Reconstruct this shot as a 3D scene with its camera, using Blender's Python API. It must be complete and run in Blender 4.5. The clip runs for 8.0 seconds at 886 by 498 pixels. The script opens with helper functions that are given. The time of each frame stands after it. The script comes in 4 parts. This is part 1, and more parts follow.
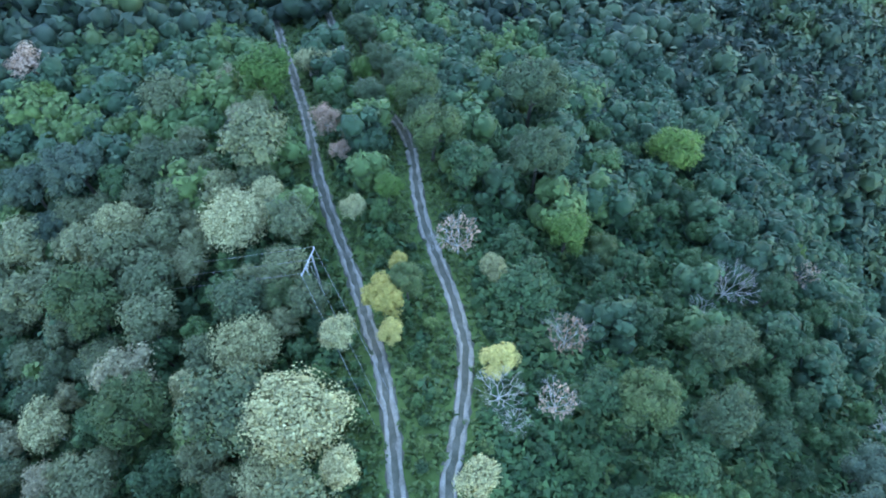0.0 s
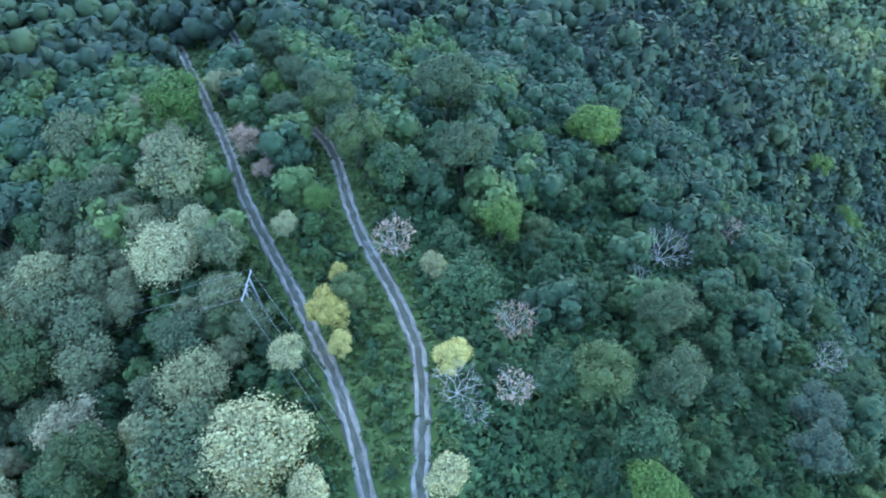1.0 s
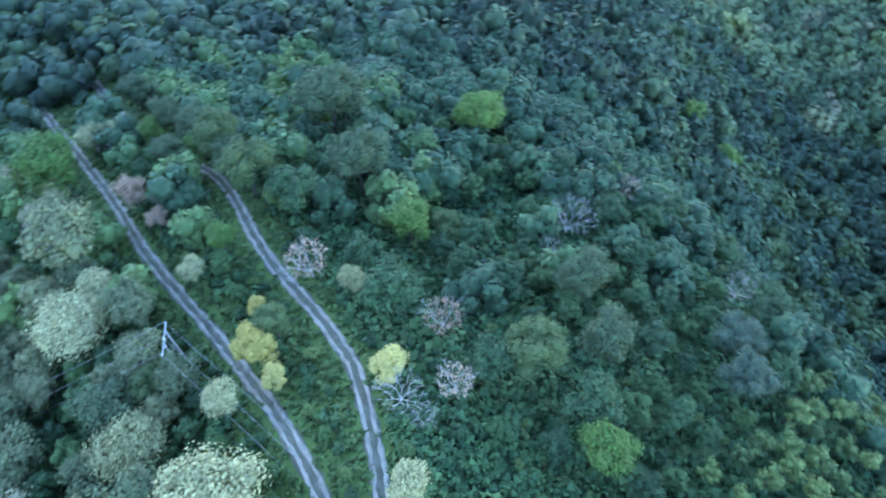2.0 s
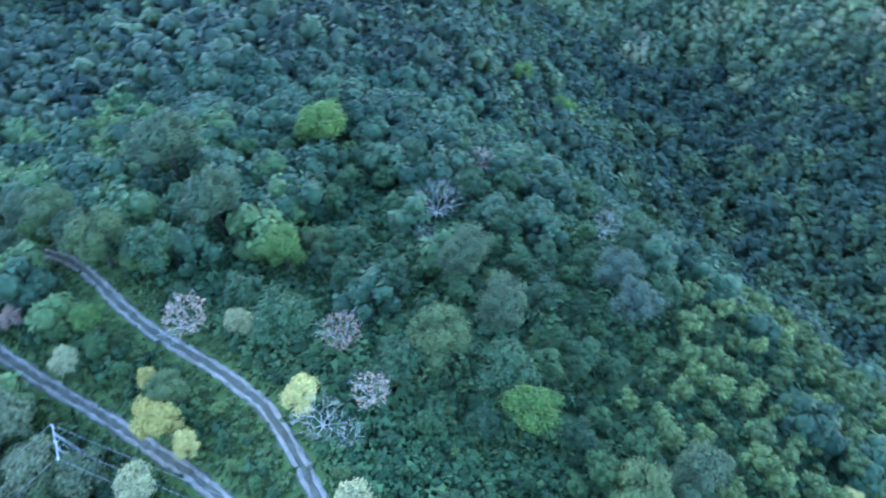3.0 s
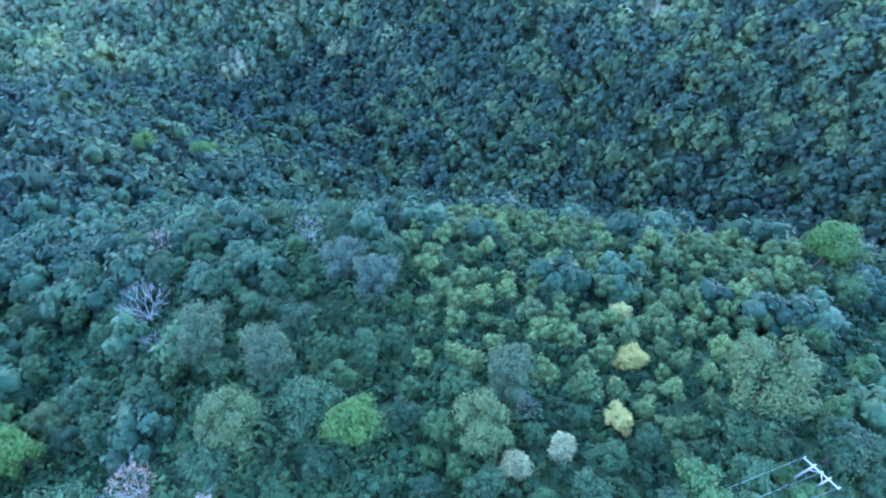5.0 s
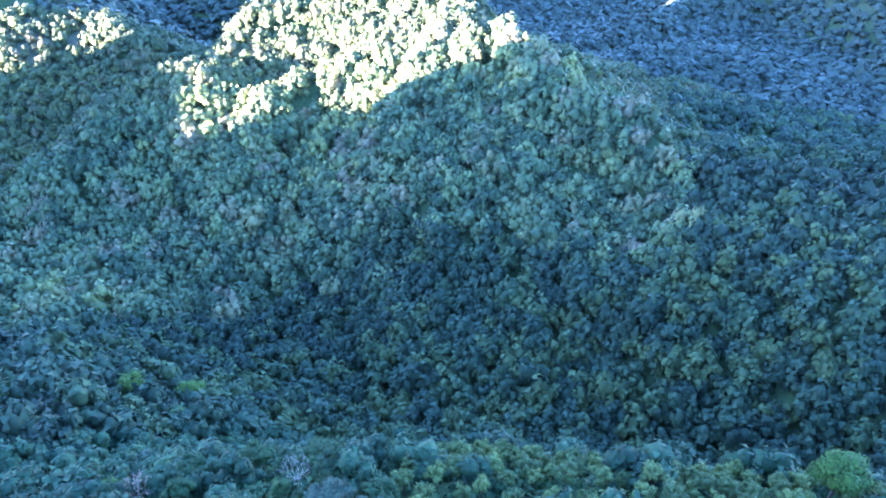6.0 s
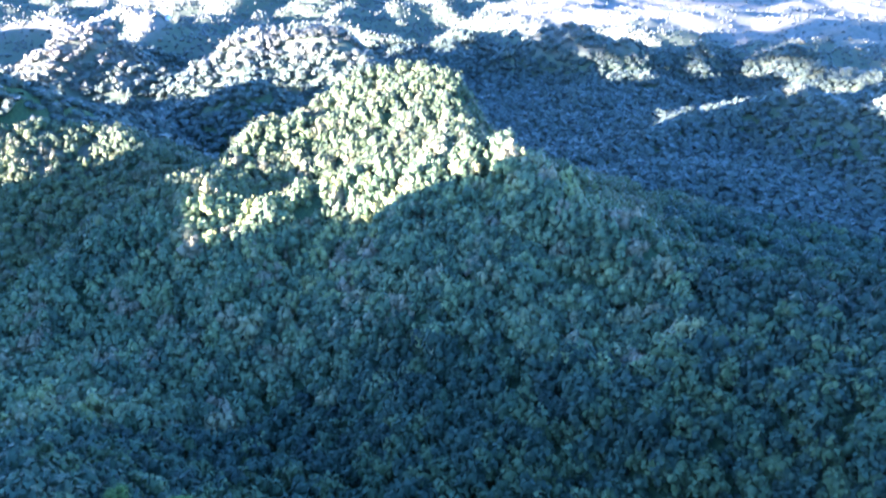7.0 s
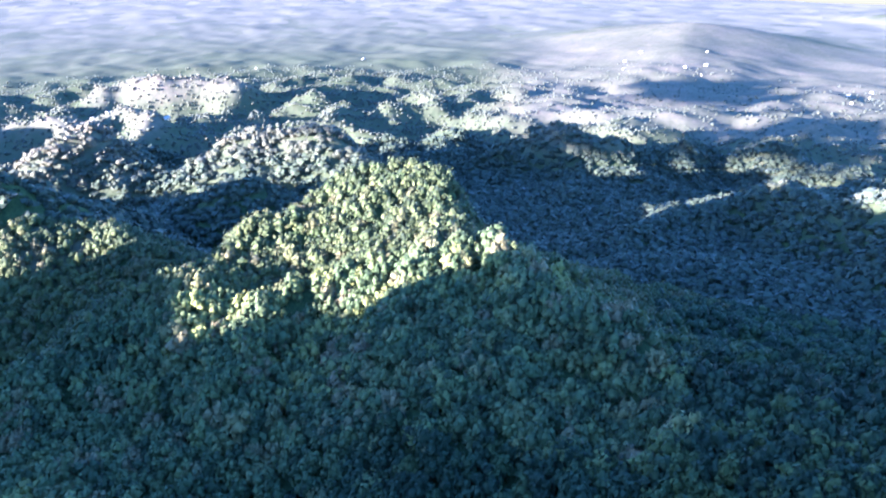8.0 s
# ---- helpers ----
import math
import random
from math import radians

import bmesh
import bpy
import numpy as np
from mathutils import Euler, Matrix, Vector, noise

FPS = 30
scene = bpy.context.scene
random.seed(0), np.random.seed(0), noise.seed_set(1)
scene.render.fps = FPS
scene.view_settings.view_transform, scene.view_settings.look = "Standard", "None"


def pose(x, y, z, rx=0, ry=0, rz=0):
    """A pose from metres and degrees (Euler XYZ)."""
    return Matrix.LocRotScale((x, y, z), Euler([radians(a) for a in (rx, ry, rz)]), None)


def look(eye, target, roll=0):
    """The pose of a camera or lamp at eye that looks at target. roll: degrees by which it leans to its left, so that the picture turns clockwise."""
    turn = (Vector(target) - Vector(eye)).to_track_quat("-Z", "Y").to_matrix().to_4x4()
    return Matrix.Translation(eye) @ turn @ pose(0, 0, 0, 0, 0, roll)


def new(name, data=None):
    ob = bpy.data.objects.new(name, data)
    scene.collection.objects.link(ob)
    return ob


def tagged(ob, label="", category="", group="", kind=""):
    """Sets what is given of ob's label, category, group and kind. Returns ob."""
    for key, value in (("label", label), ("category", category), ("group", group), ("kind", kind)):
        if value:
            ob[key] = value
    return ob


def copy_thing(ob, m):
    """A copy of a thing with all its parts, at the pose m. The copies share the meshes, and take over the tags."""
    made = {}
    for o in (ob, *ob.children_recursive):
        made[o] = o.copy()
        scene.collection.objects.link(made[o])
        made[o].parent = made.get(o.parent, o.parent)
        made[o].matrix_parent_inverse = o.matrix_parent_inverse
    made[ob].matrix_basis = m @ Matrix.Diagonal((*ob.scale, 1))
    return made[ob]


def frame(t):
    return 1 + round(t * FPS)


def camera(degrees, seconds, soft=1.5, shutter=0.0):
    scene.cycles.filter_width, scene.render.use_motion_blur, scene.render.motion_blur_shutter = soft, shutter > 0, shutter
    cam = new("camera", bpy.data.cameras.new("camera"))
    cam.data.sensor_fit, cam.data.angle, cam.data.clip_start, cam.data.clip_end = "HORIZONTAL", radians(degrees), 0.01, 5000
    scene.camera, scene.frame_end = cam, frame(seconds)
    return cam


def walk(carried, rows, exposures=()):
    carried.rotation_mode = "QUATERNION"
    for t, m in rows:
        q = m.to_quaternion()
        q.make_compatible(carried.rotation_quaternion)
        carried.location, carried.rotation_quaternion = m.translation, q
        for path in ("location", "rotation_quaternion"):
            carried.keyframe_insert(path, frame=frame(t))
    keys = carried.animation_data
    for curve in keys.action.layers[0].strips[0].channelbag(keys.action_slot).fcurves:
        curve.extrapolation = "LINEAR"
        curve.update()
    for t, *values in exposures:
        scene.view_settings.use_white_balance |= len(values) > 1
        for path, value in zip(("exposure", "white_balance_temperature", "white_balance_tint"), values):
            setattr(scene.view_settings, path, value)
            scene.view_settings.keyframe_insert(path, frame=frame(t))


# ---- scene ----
cam = camera(62.45, 8.0, soft=1.9, shutter=0.45)

# ---- the camera: it hovers, turns to the right, then tilts up ----
EYE = (0.0, 0.0, 78.0)
PATH = [
    # seconds, turn to the left, tilt up, roll (degrees)
    (0.0, 0.5, -59.16, 0.02),
    (0.5, -3.25, -59.16, 0.2),
    (1.0, -8.91, -59.1, 0.22),
    (1.2, -9.9, -59.08, 0.2),
    (2.3, -27.44, -58.82, -0.3),
    (2.5, -30.69, -58.82, -0.28),
    (3.0, -40.29, -58.85, -0.24),
    (3.5, -49.87, -58.9, -0.23),
    (4.0, -59.53, -58.96, -0.18),
    (4.2, -65.6, -58.97, -0.09),
    (4.7, -76.3, -58.6, 0.05),
    (5.0, -80.9, -57.9, 0.15),
    (5.3, -82.1, -56.27, 0.15),
    (5.5, -82.06, -51.22, 0.1),
    (5.7, -82.05, -45.36, -0.1),
    (6.0, -82.03, -39.7, -0.11),
    (6.5, -82.02, -39.5, 0.02),
    (6.7, -82.02, -35.83, 0.15),
    (7.0, -82.1, -31.13, 0.3),
    (7.5, -82.15, -27.45, 0.42),
    (8.0, -82.77, -23.79, 0.36),
]


def turned(yaw, pitch, roll):
    way = Vector((-math.sin(radians(yaw)) * math.cos(radians(pitch)), math.cos(radians(yaw)) * math.cos(radians(pitch)), math.sin(radians(pitch))))
    return look(EYE, Vector(EYE) + way, roll)


EXPOSURES = [(0.0, 5.02, 7500, 23), (2.5, 5.22, 6600, 23), (4.2, 5.45, 5950, 26), (5.5, 5.62, 5700, 30), (6.0, 5.25, 5300, 33), (6.5, 4.65, 5050, 33), (7.0, 4.4, 5000, 32), (7.5, 3.92, 5050, 30), (8.0, 3.5, 5000, 28)]
walk(cam, [(t, turned(yaw, pitch, roll)) for t, yaw, pitch, roll in PATH], EXPOSURES)

# ---- world and sun ----
SUN_AZ, SUN_EL = -40.0, 10.0  # degrees to the right of +y, degrees up
sun_way = Vector((math.sin(radians(SUN_AZ)) * math.cos(radians(SUN_EL)), math.cos(radians(SUN_AZ)) * math.cos(radians(SUN_EL)), math.sin(radians(SUN_EL))))
world = bpy.data.worlds.new("sky")
scene.world = world
world.use_nodes = True
wn = world.node_tree
sky = wn.nodes.new("ShaderNodeTexSky")
sky.sky_type = "NISHITA"
sky.sun_disc = False
sky.sun_elevation, sky.sun_rotation = radians(SUN_EL), radians(SUN_AZ)
sky.air_density, sky.dust_density, sky.ozone_density = 1.3, 0.4, 5.0
wn.nodes["Background"].inputs["Strength"].default_value = 0.075
wn.links.new(sky.outputs["Color"], wn.nodes["Background"].inputs["Color"])
sun_data = bpy.data.lights.new("sun", "SUN")
sun_data.energy, sun_data.angle, sun_data.color = 5.0, radians(0.5), (1.0, 0.82, 0.60)
sun = new("sun", sun_data)
sun.matrix_world = look(sun_way * 100, (0, 0, 0))


# ---- materials ----
def nodes_of(name):
    m = bpy.data.materials.new(name)
    m.use_nodes = True
    return m, m.node_tree.nodes, m.node_tree.links, m.node_tree.nodes["Principled BSDF"]


def noise_node(n, scale, detail=4.0, rough=0.6):
    t = n.new("ShaderNodeTexNoise")
    t.inputs["Scale"].default_value, t.inputs["Detail"].default_value, t.inputs["Roughness"].default_value = scale, detail, rough
    return t


def ramp_node(n, stops):
    r = n.new("ShaderNodeValToRGB")
    while len(r.color_ramp.elements) < len(stops):
        r.color_ramp.elements.new(0.5)
    for e, (p, c) in zip(r.color_ramp.elements, stops):
        e.position, e.color = p, (*c, 1)
    return r


def math_node(n, links, op, a, b):
    k = n.new("ShaderNodeMath")
    k.operation = op
    for i, v in enumerate((a, b)):
        if hasattr(v, "links"):
            links.new(v, k.inputs[i])
        else:
            k.inputs[i].default_value = v
    return k.outputs[0]


def mix_node(n, links, fac, a, b, blend="MIX"):
    k = n.new("ShaderNodeMix")
    k.data_type, k.blend_type = "RGBA", blend
    for sock, v in ((k.inputs[0], fac), (k.inputs[6], a), (k.inputs[7], b)):
        if hasattr(v, "links"):
            links.new(v, sock)
        elif isinstance(v, tuple):
            sock.default_value = (*v, 1)
        else:
            sock.default_value = v
    return k.outputs[2]


def foliage(name, low, high, odd=None, per_object=True, gloss=0.2, stops=None, haze_sheen=0.06, vary=0.5, patchy=1.1):
    """Leaves: colour varies from tree to tree, from clump to clump and with a fine mottle."""
    m, n, links, b = nodes_of(name)
    geo = n.new("ShaderNodeNewGeometry")
    if per_object:
        who = n.new("ShaderNodeObjectInfo").outputs["Random"]
    else:
        a = n.new("ShaderNodeAttribute")
        a.attribute_name = "tree"
        who = a.outputs["Fac"]
    if not stops:
        stops = [(0.0, low), (0.55, tuple((p + q) / 2 for p, q in zip(low, high))), (0.9, high)]
        if odd:
            stops.append((0.97, odd))
    tree_colour = ramp_node(n, stops)
    links.new(who, tree_colour.inputs[0])
    co = n.new("ShaderNodeTexCoord")
    mottle = noise_node(n, 0.9, 5.0, 0.7)
    links.new(co.outputs["Object"], mottle.inputs["Vector"])
    leaf = math_node(n, links, "MULTIPLY_ADD", geo.outputs["Random Per Island"], vary)
    leaf.node.inputs[2].default_value = 0.95 - vary / 2
    dapple = math_node(n, links, "MULTIPLY_ADD", mottle.outputs["Fac"], patchy)
    dapple.node.inputs[2].default_value = 0.97 - patchy / 2
    amount = math_node(n, links, "MULTIPLY", leaf, dapple)
    hsv = n.new("ShaderNodeHueSaturation")
    links.new(tree_colour.outputs[0], hsv.inputs["Color"])
    links.new(amount, hsv.inputs["Value"])
    links.new(hsv.outputs["Color"], b.inputs["Base Color"])
    b.inputs["Roughness"].default_value = 0.6
    b.inputs["Specular IOR Level"].default_value = gloss
    # bluish sheen at grazing angles imitates aerial haze on the leaves
    b.inputs["Sheen Weight"].default_value = haze_sheen
    b.inputs["Sheen Roughness"].default_value = 0.45
    b.inputs["Sheen Tint"].default_value = (0.62, 0.80, 1.0, 1)
    return m


def plain(name, low, high, scale, rough=0.9, bump=0.3, metal=0.0):
    m, n, links, b = nodes_of(name)
    co = n.new("ShaderNodeTexCoord")
    big, fine = noise_node(n, scale, 5.0), noise_node(n, scale * 9, 6.0, 0.7)
    links.new(co.outputs["Object"], big.inputs["Vector"])
    links.new(co.outputs["Object"], fine.inputs["Vector"])
    both = math_node(n, links, "ADD", math_node(n, links, "MULTIPLY", big.outputs["Fac"], 0.6), math_node(n, links, "MULTIPLY", fine.outputs["Fac"], 0.4))
    r = ramp_node(n, [(0.35, low), (0.65, high)])
    links.new(both, r.inputs[0])
    links.new(r.outputs[0], b.inputs["Base Color"])
    b.inputs["Roughness"].default_value, b.inputs["Metallic"].default_value = rough, metal
    b.inputs["Specular IOR Level"].default_value = 0.15 if rough > 0.8 else 0.5
    if bump:
        k = n.new("ShaderNodeBump")
        k.inputs["Strength"].default_value, k.inputs["Distance"].default_value = bump, 0.05
        links.new(fine.outputs["Fac"], k.inputs["Height"])
        links.new(k.outputs[0], b.inputs["Normal"])
    return m


def ground_material():
    """Leaf litter and undergrowth near by, scrub on the hills, fields on the plain far away (by height and by plan);
    scrub and fields are paled in place of haze.
    """
    m, n, links, b = nodes_of("ground_cover")
    geo = n.new("ShaderNodeNewGeometry")
    big, mid, fine = noise_node(n, 0.004, 5.0, 0.6), noise_node(n, 0.03, 6.0, 0.65), noise_node(n, 0.6, 6.0, 0.75)
    for t in (big, mid, fine):
        links.new(geo.outputs["Position"], t.inputs["Vector"])
    speck = noise_node(n, 0.11, 5.0, 0.7)
    links.new(geo.outputs["Position"], speck.inputs["Vector"])
    litter = ramp_node(n, [(0.35, (0.030, 0.048, 0.024)), (0.5, (0.05, 0.085, 0.036)), (0.68, (0.085, 0.125, 0.05))])
    links.new(fine.outputs["Fac"], litter.inputs[0])
    # scrub colours lightened for the haze over far ridges
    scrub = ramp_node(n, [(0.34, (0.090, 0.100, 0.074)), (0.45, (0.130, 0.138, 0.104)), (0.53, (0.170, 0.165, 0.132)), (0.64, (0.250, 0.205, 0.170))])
    links.new(math_node(n, links, "ADD", math_node(n, links, "MULTIPLY", big.outputs["Fac"], 0.3), math_node(n, links, "ADD", math_node(n, links, "MULTIPLY", mid.outputs["Fac"], 0.3), math_node(n, links, "MULTIPLY", speck.outputs["Fac"], 0.4))), scrub.inputs[0])
    turf = ramp_node(n, [(0.3, (0.045, 0.075, 0.022)), (0.55, (0.075, 0.125, 0.035)), (0.75, (0.14, 0.15, 0.07))])
    links.new(math_node(n, links, "ADD", math_node(n, links, "MULTIPLY", mid.outputs["Fac"], 0.4), math_node(n, links, "MULTIPLY", fine.outputs["Fac"], 0.6)), turf.inputs[0])
    fields = n.new("ShaderNodeTexVoronoi")
    fields.inputs["Scale"].default_value = 0.011
    links.new(geo.outputs["Position"], fields.inputs["Vector"])
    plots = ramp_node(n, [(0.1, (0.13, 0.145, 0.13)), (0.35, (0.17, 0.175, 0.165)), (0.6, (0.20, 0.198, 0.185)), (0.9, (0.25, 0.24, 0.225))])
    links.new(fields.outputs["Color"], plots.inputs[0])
    masks = {}
    for a in ("open_land", "verge", "plain"):
        k = n.new("ShaderNodeAttribute")
        k.attribute_name = a
        masks[a] = k.outputs["Fac"]
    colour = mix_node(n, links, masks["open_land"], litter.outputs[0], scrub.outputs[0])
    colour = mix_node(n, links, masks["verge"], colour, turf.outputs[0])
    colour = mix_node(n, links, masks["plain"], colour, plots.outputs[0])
    links.new(colour, b.inputs["Base Color"])
    b.inputs["Roughness"].default_value = 0.95
    b.inputs["Specular IOR Level"].default_value = 0.1
    k = n.new("ShaderNodeBump")
    k.inputs["Strength"].default_value, k.inputs["Distance"].default_value = 0.6, 0.3
    links.new(fine.outputs["Fac"], k.inputs["Height"])
    links.new(k.outputs[0], b.inputs["Normal"])
    return m


GROUND = ground_material()
LEAF_GREEN = foliage("leaves_green", (0.028, 0.070, 0.025), (0.058, 0.119, 0.034))
LEAF_DEEP = foliage("leaves_deep", (0.024, 0.060, 0.024), (0.050, 0.105, 0.038))
LEAF_GREY = foliage("leaves_greygreen", (0.056, 0.086, 0.038), (0.205, 0.208, 0.095), (0.28, 0.235, 0.130), vary=0.7)
LEAF_YOUNG = foliage("leaves_young", (0.061, 0.102, 0.032), (0.127, 0.178, 0.049))
LEAF_BRIGHT = foliage("leaves_bright", (0.053, 0.115, 0.022), (0.097, 0.166, 0.031))
LEAF_OLIVE = foliage("leaves_olive", (0.050, 0.082, 0.026), (0.085, 0.122, 0.040))
LEAF_YELLOW = foliage("leaves_yellow", (0.38, 0.29, 0.075), (0.54, 0.43, 0.14), gloss=0.1, haze_sheen=0.03)
LEAF_PALE = foliage("leaves_pale", (0.260, 0.250, 0.115), (0.420, 0.380, 0.185), gloss=0.1, haze_sheen=0.03, vary=0.8)
LEAF_PINK = foliage("leaves_pink", (0.34, 0.20, 0.13), (0.50, 0.32, 0.22), gloss=0.1, haze_sheen=0.03)
LEAF_BLUE = foliage("leaves_bluegreen", (0.050, 0.080, 0.048), (0.075, 0.112, 0.065))
LEAF_DOME = foliage("leaves_dull_green", (0.052, 0.084, 0.036), (0.080, 0.112, 0.048))
LEAF_CREEPER = foliage("leaves_creeper", (0.021, 0.067, 0.025), (0.048, 0.107, 0.034), per_object=False)
LEAF_FAR = foliage("leaves_woods", None, None, per_object=False, stops=[(0.0, (0.019, 0.053, 0.026)), (0.3, (0.033, 0.080, 0.035)), (0.55, (0.044, 0.090, 0.044)), (0.75, (0.058, 0.118, 0.039)), (0.93, (0.093, 0.151, 0.043))])
LEAF_HILL = foliage("leaves_hill_woods", None, None, per_object=False, haze_sheen=0.15, vary=0.2, patchy=0.5, stops=[(0.0, (0.061, 0.085, 0.035)), (0.25, (0.073, 0.105, 0.039)), (0.5, (0.095, 0.119, 0.048)), (0.7, (0.107, 0.133, 0.048)), (0.85, (0.134, 0.125, 0.062)), (0.95, (0.129, 0.153, 0.051))])
# leaf colours lightened to stand in for haze before the hill
LEAF_SLOPE = foliage("leaves_slope_woods", None, None, per_object=False, haze_sheen=0.1, vary=0.22, patchy=0.6, stops=[(0.0, (0.057, 0.090, 0.043)), (0.25, (0.089, 0.135, 0.058)), (0.5, (0.128, 0.172, 0.076)), (0.7, (0.165, 0.212, 0.079)), (0.85, (0.215, 0.188, 0.106)), (0.95, (0.254, 0.282, 0.096))])
# two ramps from shaded valley to sunlit ridge, lightened for distance haze
LEAF_LIGHT_RAMP = foliage("leaves_light_ramp", None, None, per_object=False, haze_sheen=0.15, vary=0.2, patchy=0.4, stops=[(0.0, (0.050, 0.072, 0.048)), (0.3, (0.070, 0.094, 0.060)), (0.5, (0.105, 0.118, 0.080)), (0.75, (0.150, 0.148, 0.102)), (1.0, (0.185, 0.166, 0.122))])
LEAF_SCRUB = foliage("leaves_paled_scrub", None, None, per_object=False, haze_sheen=0.15, vary=0.2, patchy=0.4, stops=[(0.0, (0.072, 0.085, 0.064)), (0.5, (0.111, 0.119, 0.085)), (1.0, (0.179, 0.161, 0.123))])
# darker leaf colours: the shade of ravine and shoulder is put in here
LEAF_DARKENED = foliage("leaves_darkened_woods", None, None, per_object=False, vary=0.25, patchy=0.8, stops=[(0.0, (0.027, 0.048, 0.029)), (0.35, (0.037, 0.068, 0.036)), (0.6, (0.047, 0.080, 0.043)), (0.8, (0.057, 0.096, 0.040)), (0.96, (0.082, 0.118, 0.043))])
GRASS = foliage("grass_blades", (0.043, 0.081, 0.024), (0.072, 0.119, 0.034), per_object=False)
BARK = plain("bark", (0.06, 0.05, 0.04), (0.14, 0.12, 0.10), 3.0)
BARK_PALE = plain("bark_bleached", (0.32, 0.29, 0.25), (0.54, 0.49, 0.43), 3.0)
DIRT = plain("dirt_track", (0.042, 0.046, 0.030), (0.130, 0.122, 0.092), 0.6)
RUT = plain("packed_gravel", (0.115, 0.102, 0.078), (0.33, 0.29, 0.235), 0.5)
CONCRETE = plain("weathered_concrete", (0.26, 0.26, 0.25), (0.42, 0.41, 0.39), 1.2)
CLOUD = plain("cloud_white", (0.78, 0.78, 0.80), (0.86, 0.86, 0.88), 0.01, 1.0, 0.0)
WALL = plain("white_render", (0.62, 0.60, 0.57), (0.78, 0.77, 0.74), 0.4)
ROOF = plain("metal_roof", (0.45, 0.44, 0.44), (0.66, 0.65, 0.64), 0.3, 0.5)
CERAMIC = plain("glazed_ceramic", (0.42, 0.43, 0.44), (0.55, 0.56, 0.57), 4.0, 0.25, 0.0)
WIRE = plain("wire_metal", (0.25, 0.26, 0.27), (0.35, 0.36, 0.37), 2.0, 0.5, 0.0, 0.7)

# ---- the land ----
# a ridge: points (x, y, z) of its crest, and (distance from the crest, drop) pairs of its flank
def spot(az, far, z):
    return (math.sin(radians(az)) * far, math.cos(radians(az)) * far, z)


HOME_FLANK = [(0, 0), (6, 0.3), (15, 3), (30, 9), (50, 17), (64, 23), (76, 35), (90, 60), (110, 94), (145, 122), (200, 140), (400, 180), (4000, 400)]
SPUR_FLANK = [(0, 0), (20, 3), (50, 16), (90, 52), (130, 98), (200, 140), (4000, 400)]
WEST_FLANK = [(0, 0), (20, 3), (60, 17), (120, 50), (220, 100), (4000, 400)]
HILL_FLANK = [(0, 0), (10, 2), (40, 13), (100, 38), (170, 62), (250, 86), (400, 135), (4000, 500)]
STEEP_FLANK = [(0, 0), (8, 2), (40, 20), (110, 68), (260, 130), (600, 220), (4000, 500)]
BROAD_FLANK = [(0, 0), (60, 6), (200, 34), (500, 84), (1000, 140), (5000, 400)]
FAR_FLANK = [(0, 0), (60, 5), (200, 24), (500, 72), (1000, 128), (5000, 400)]
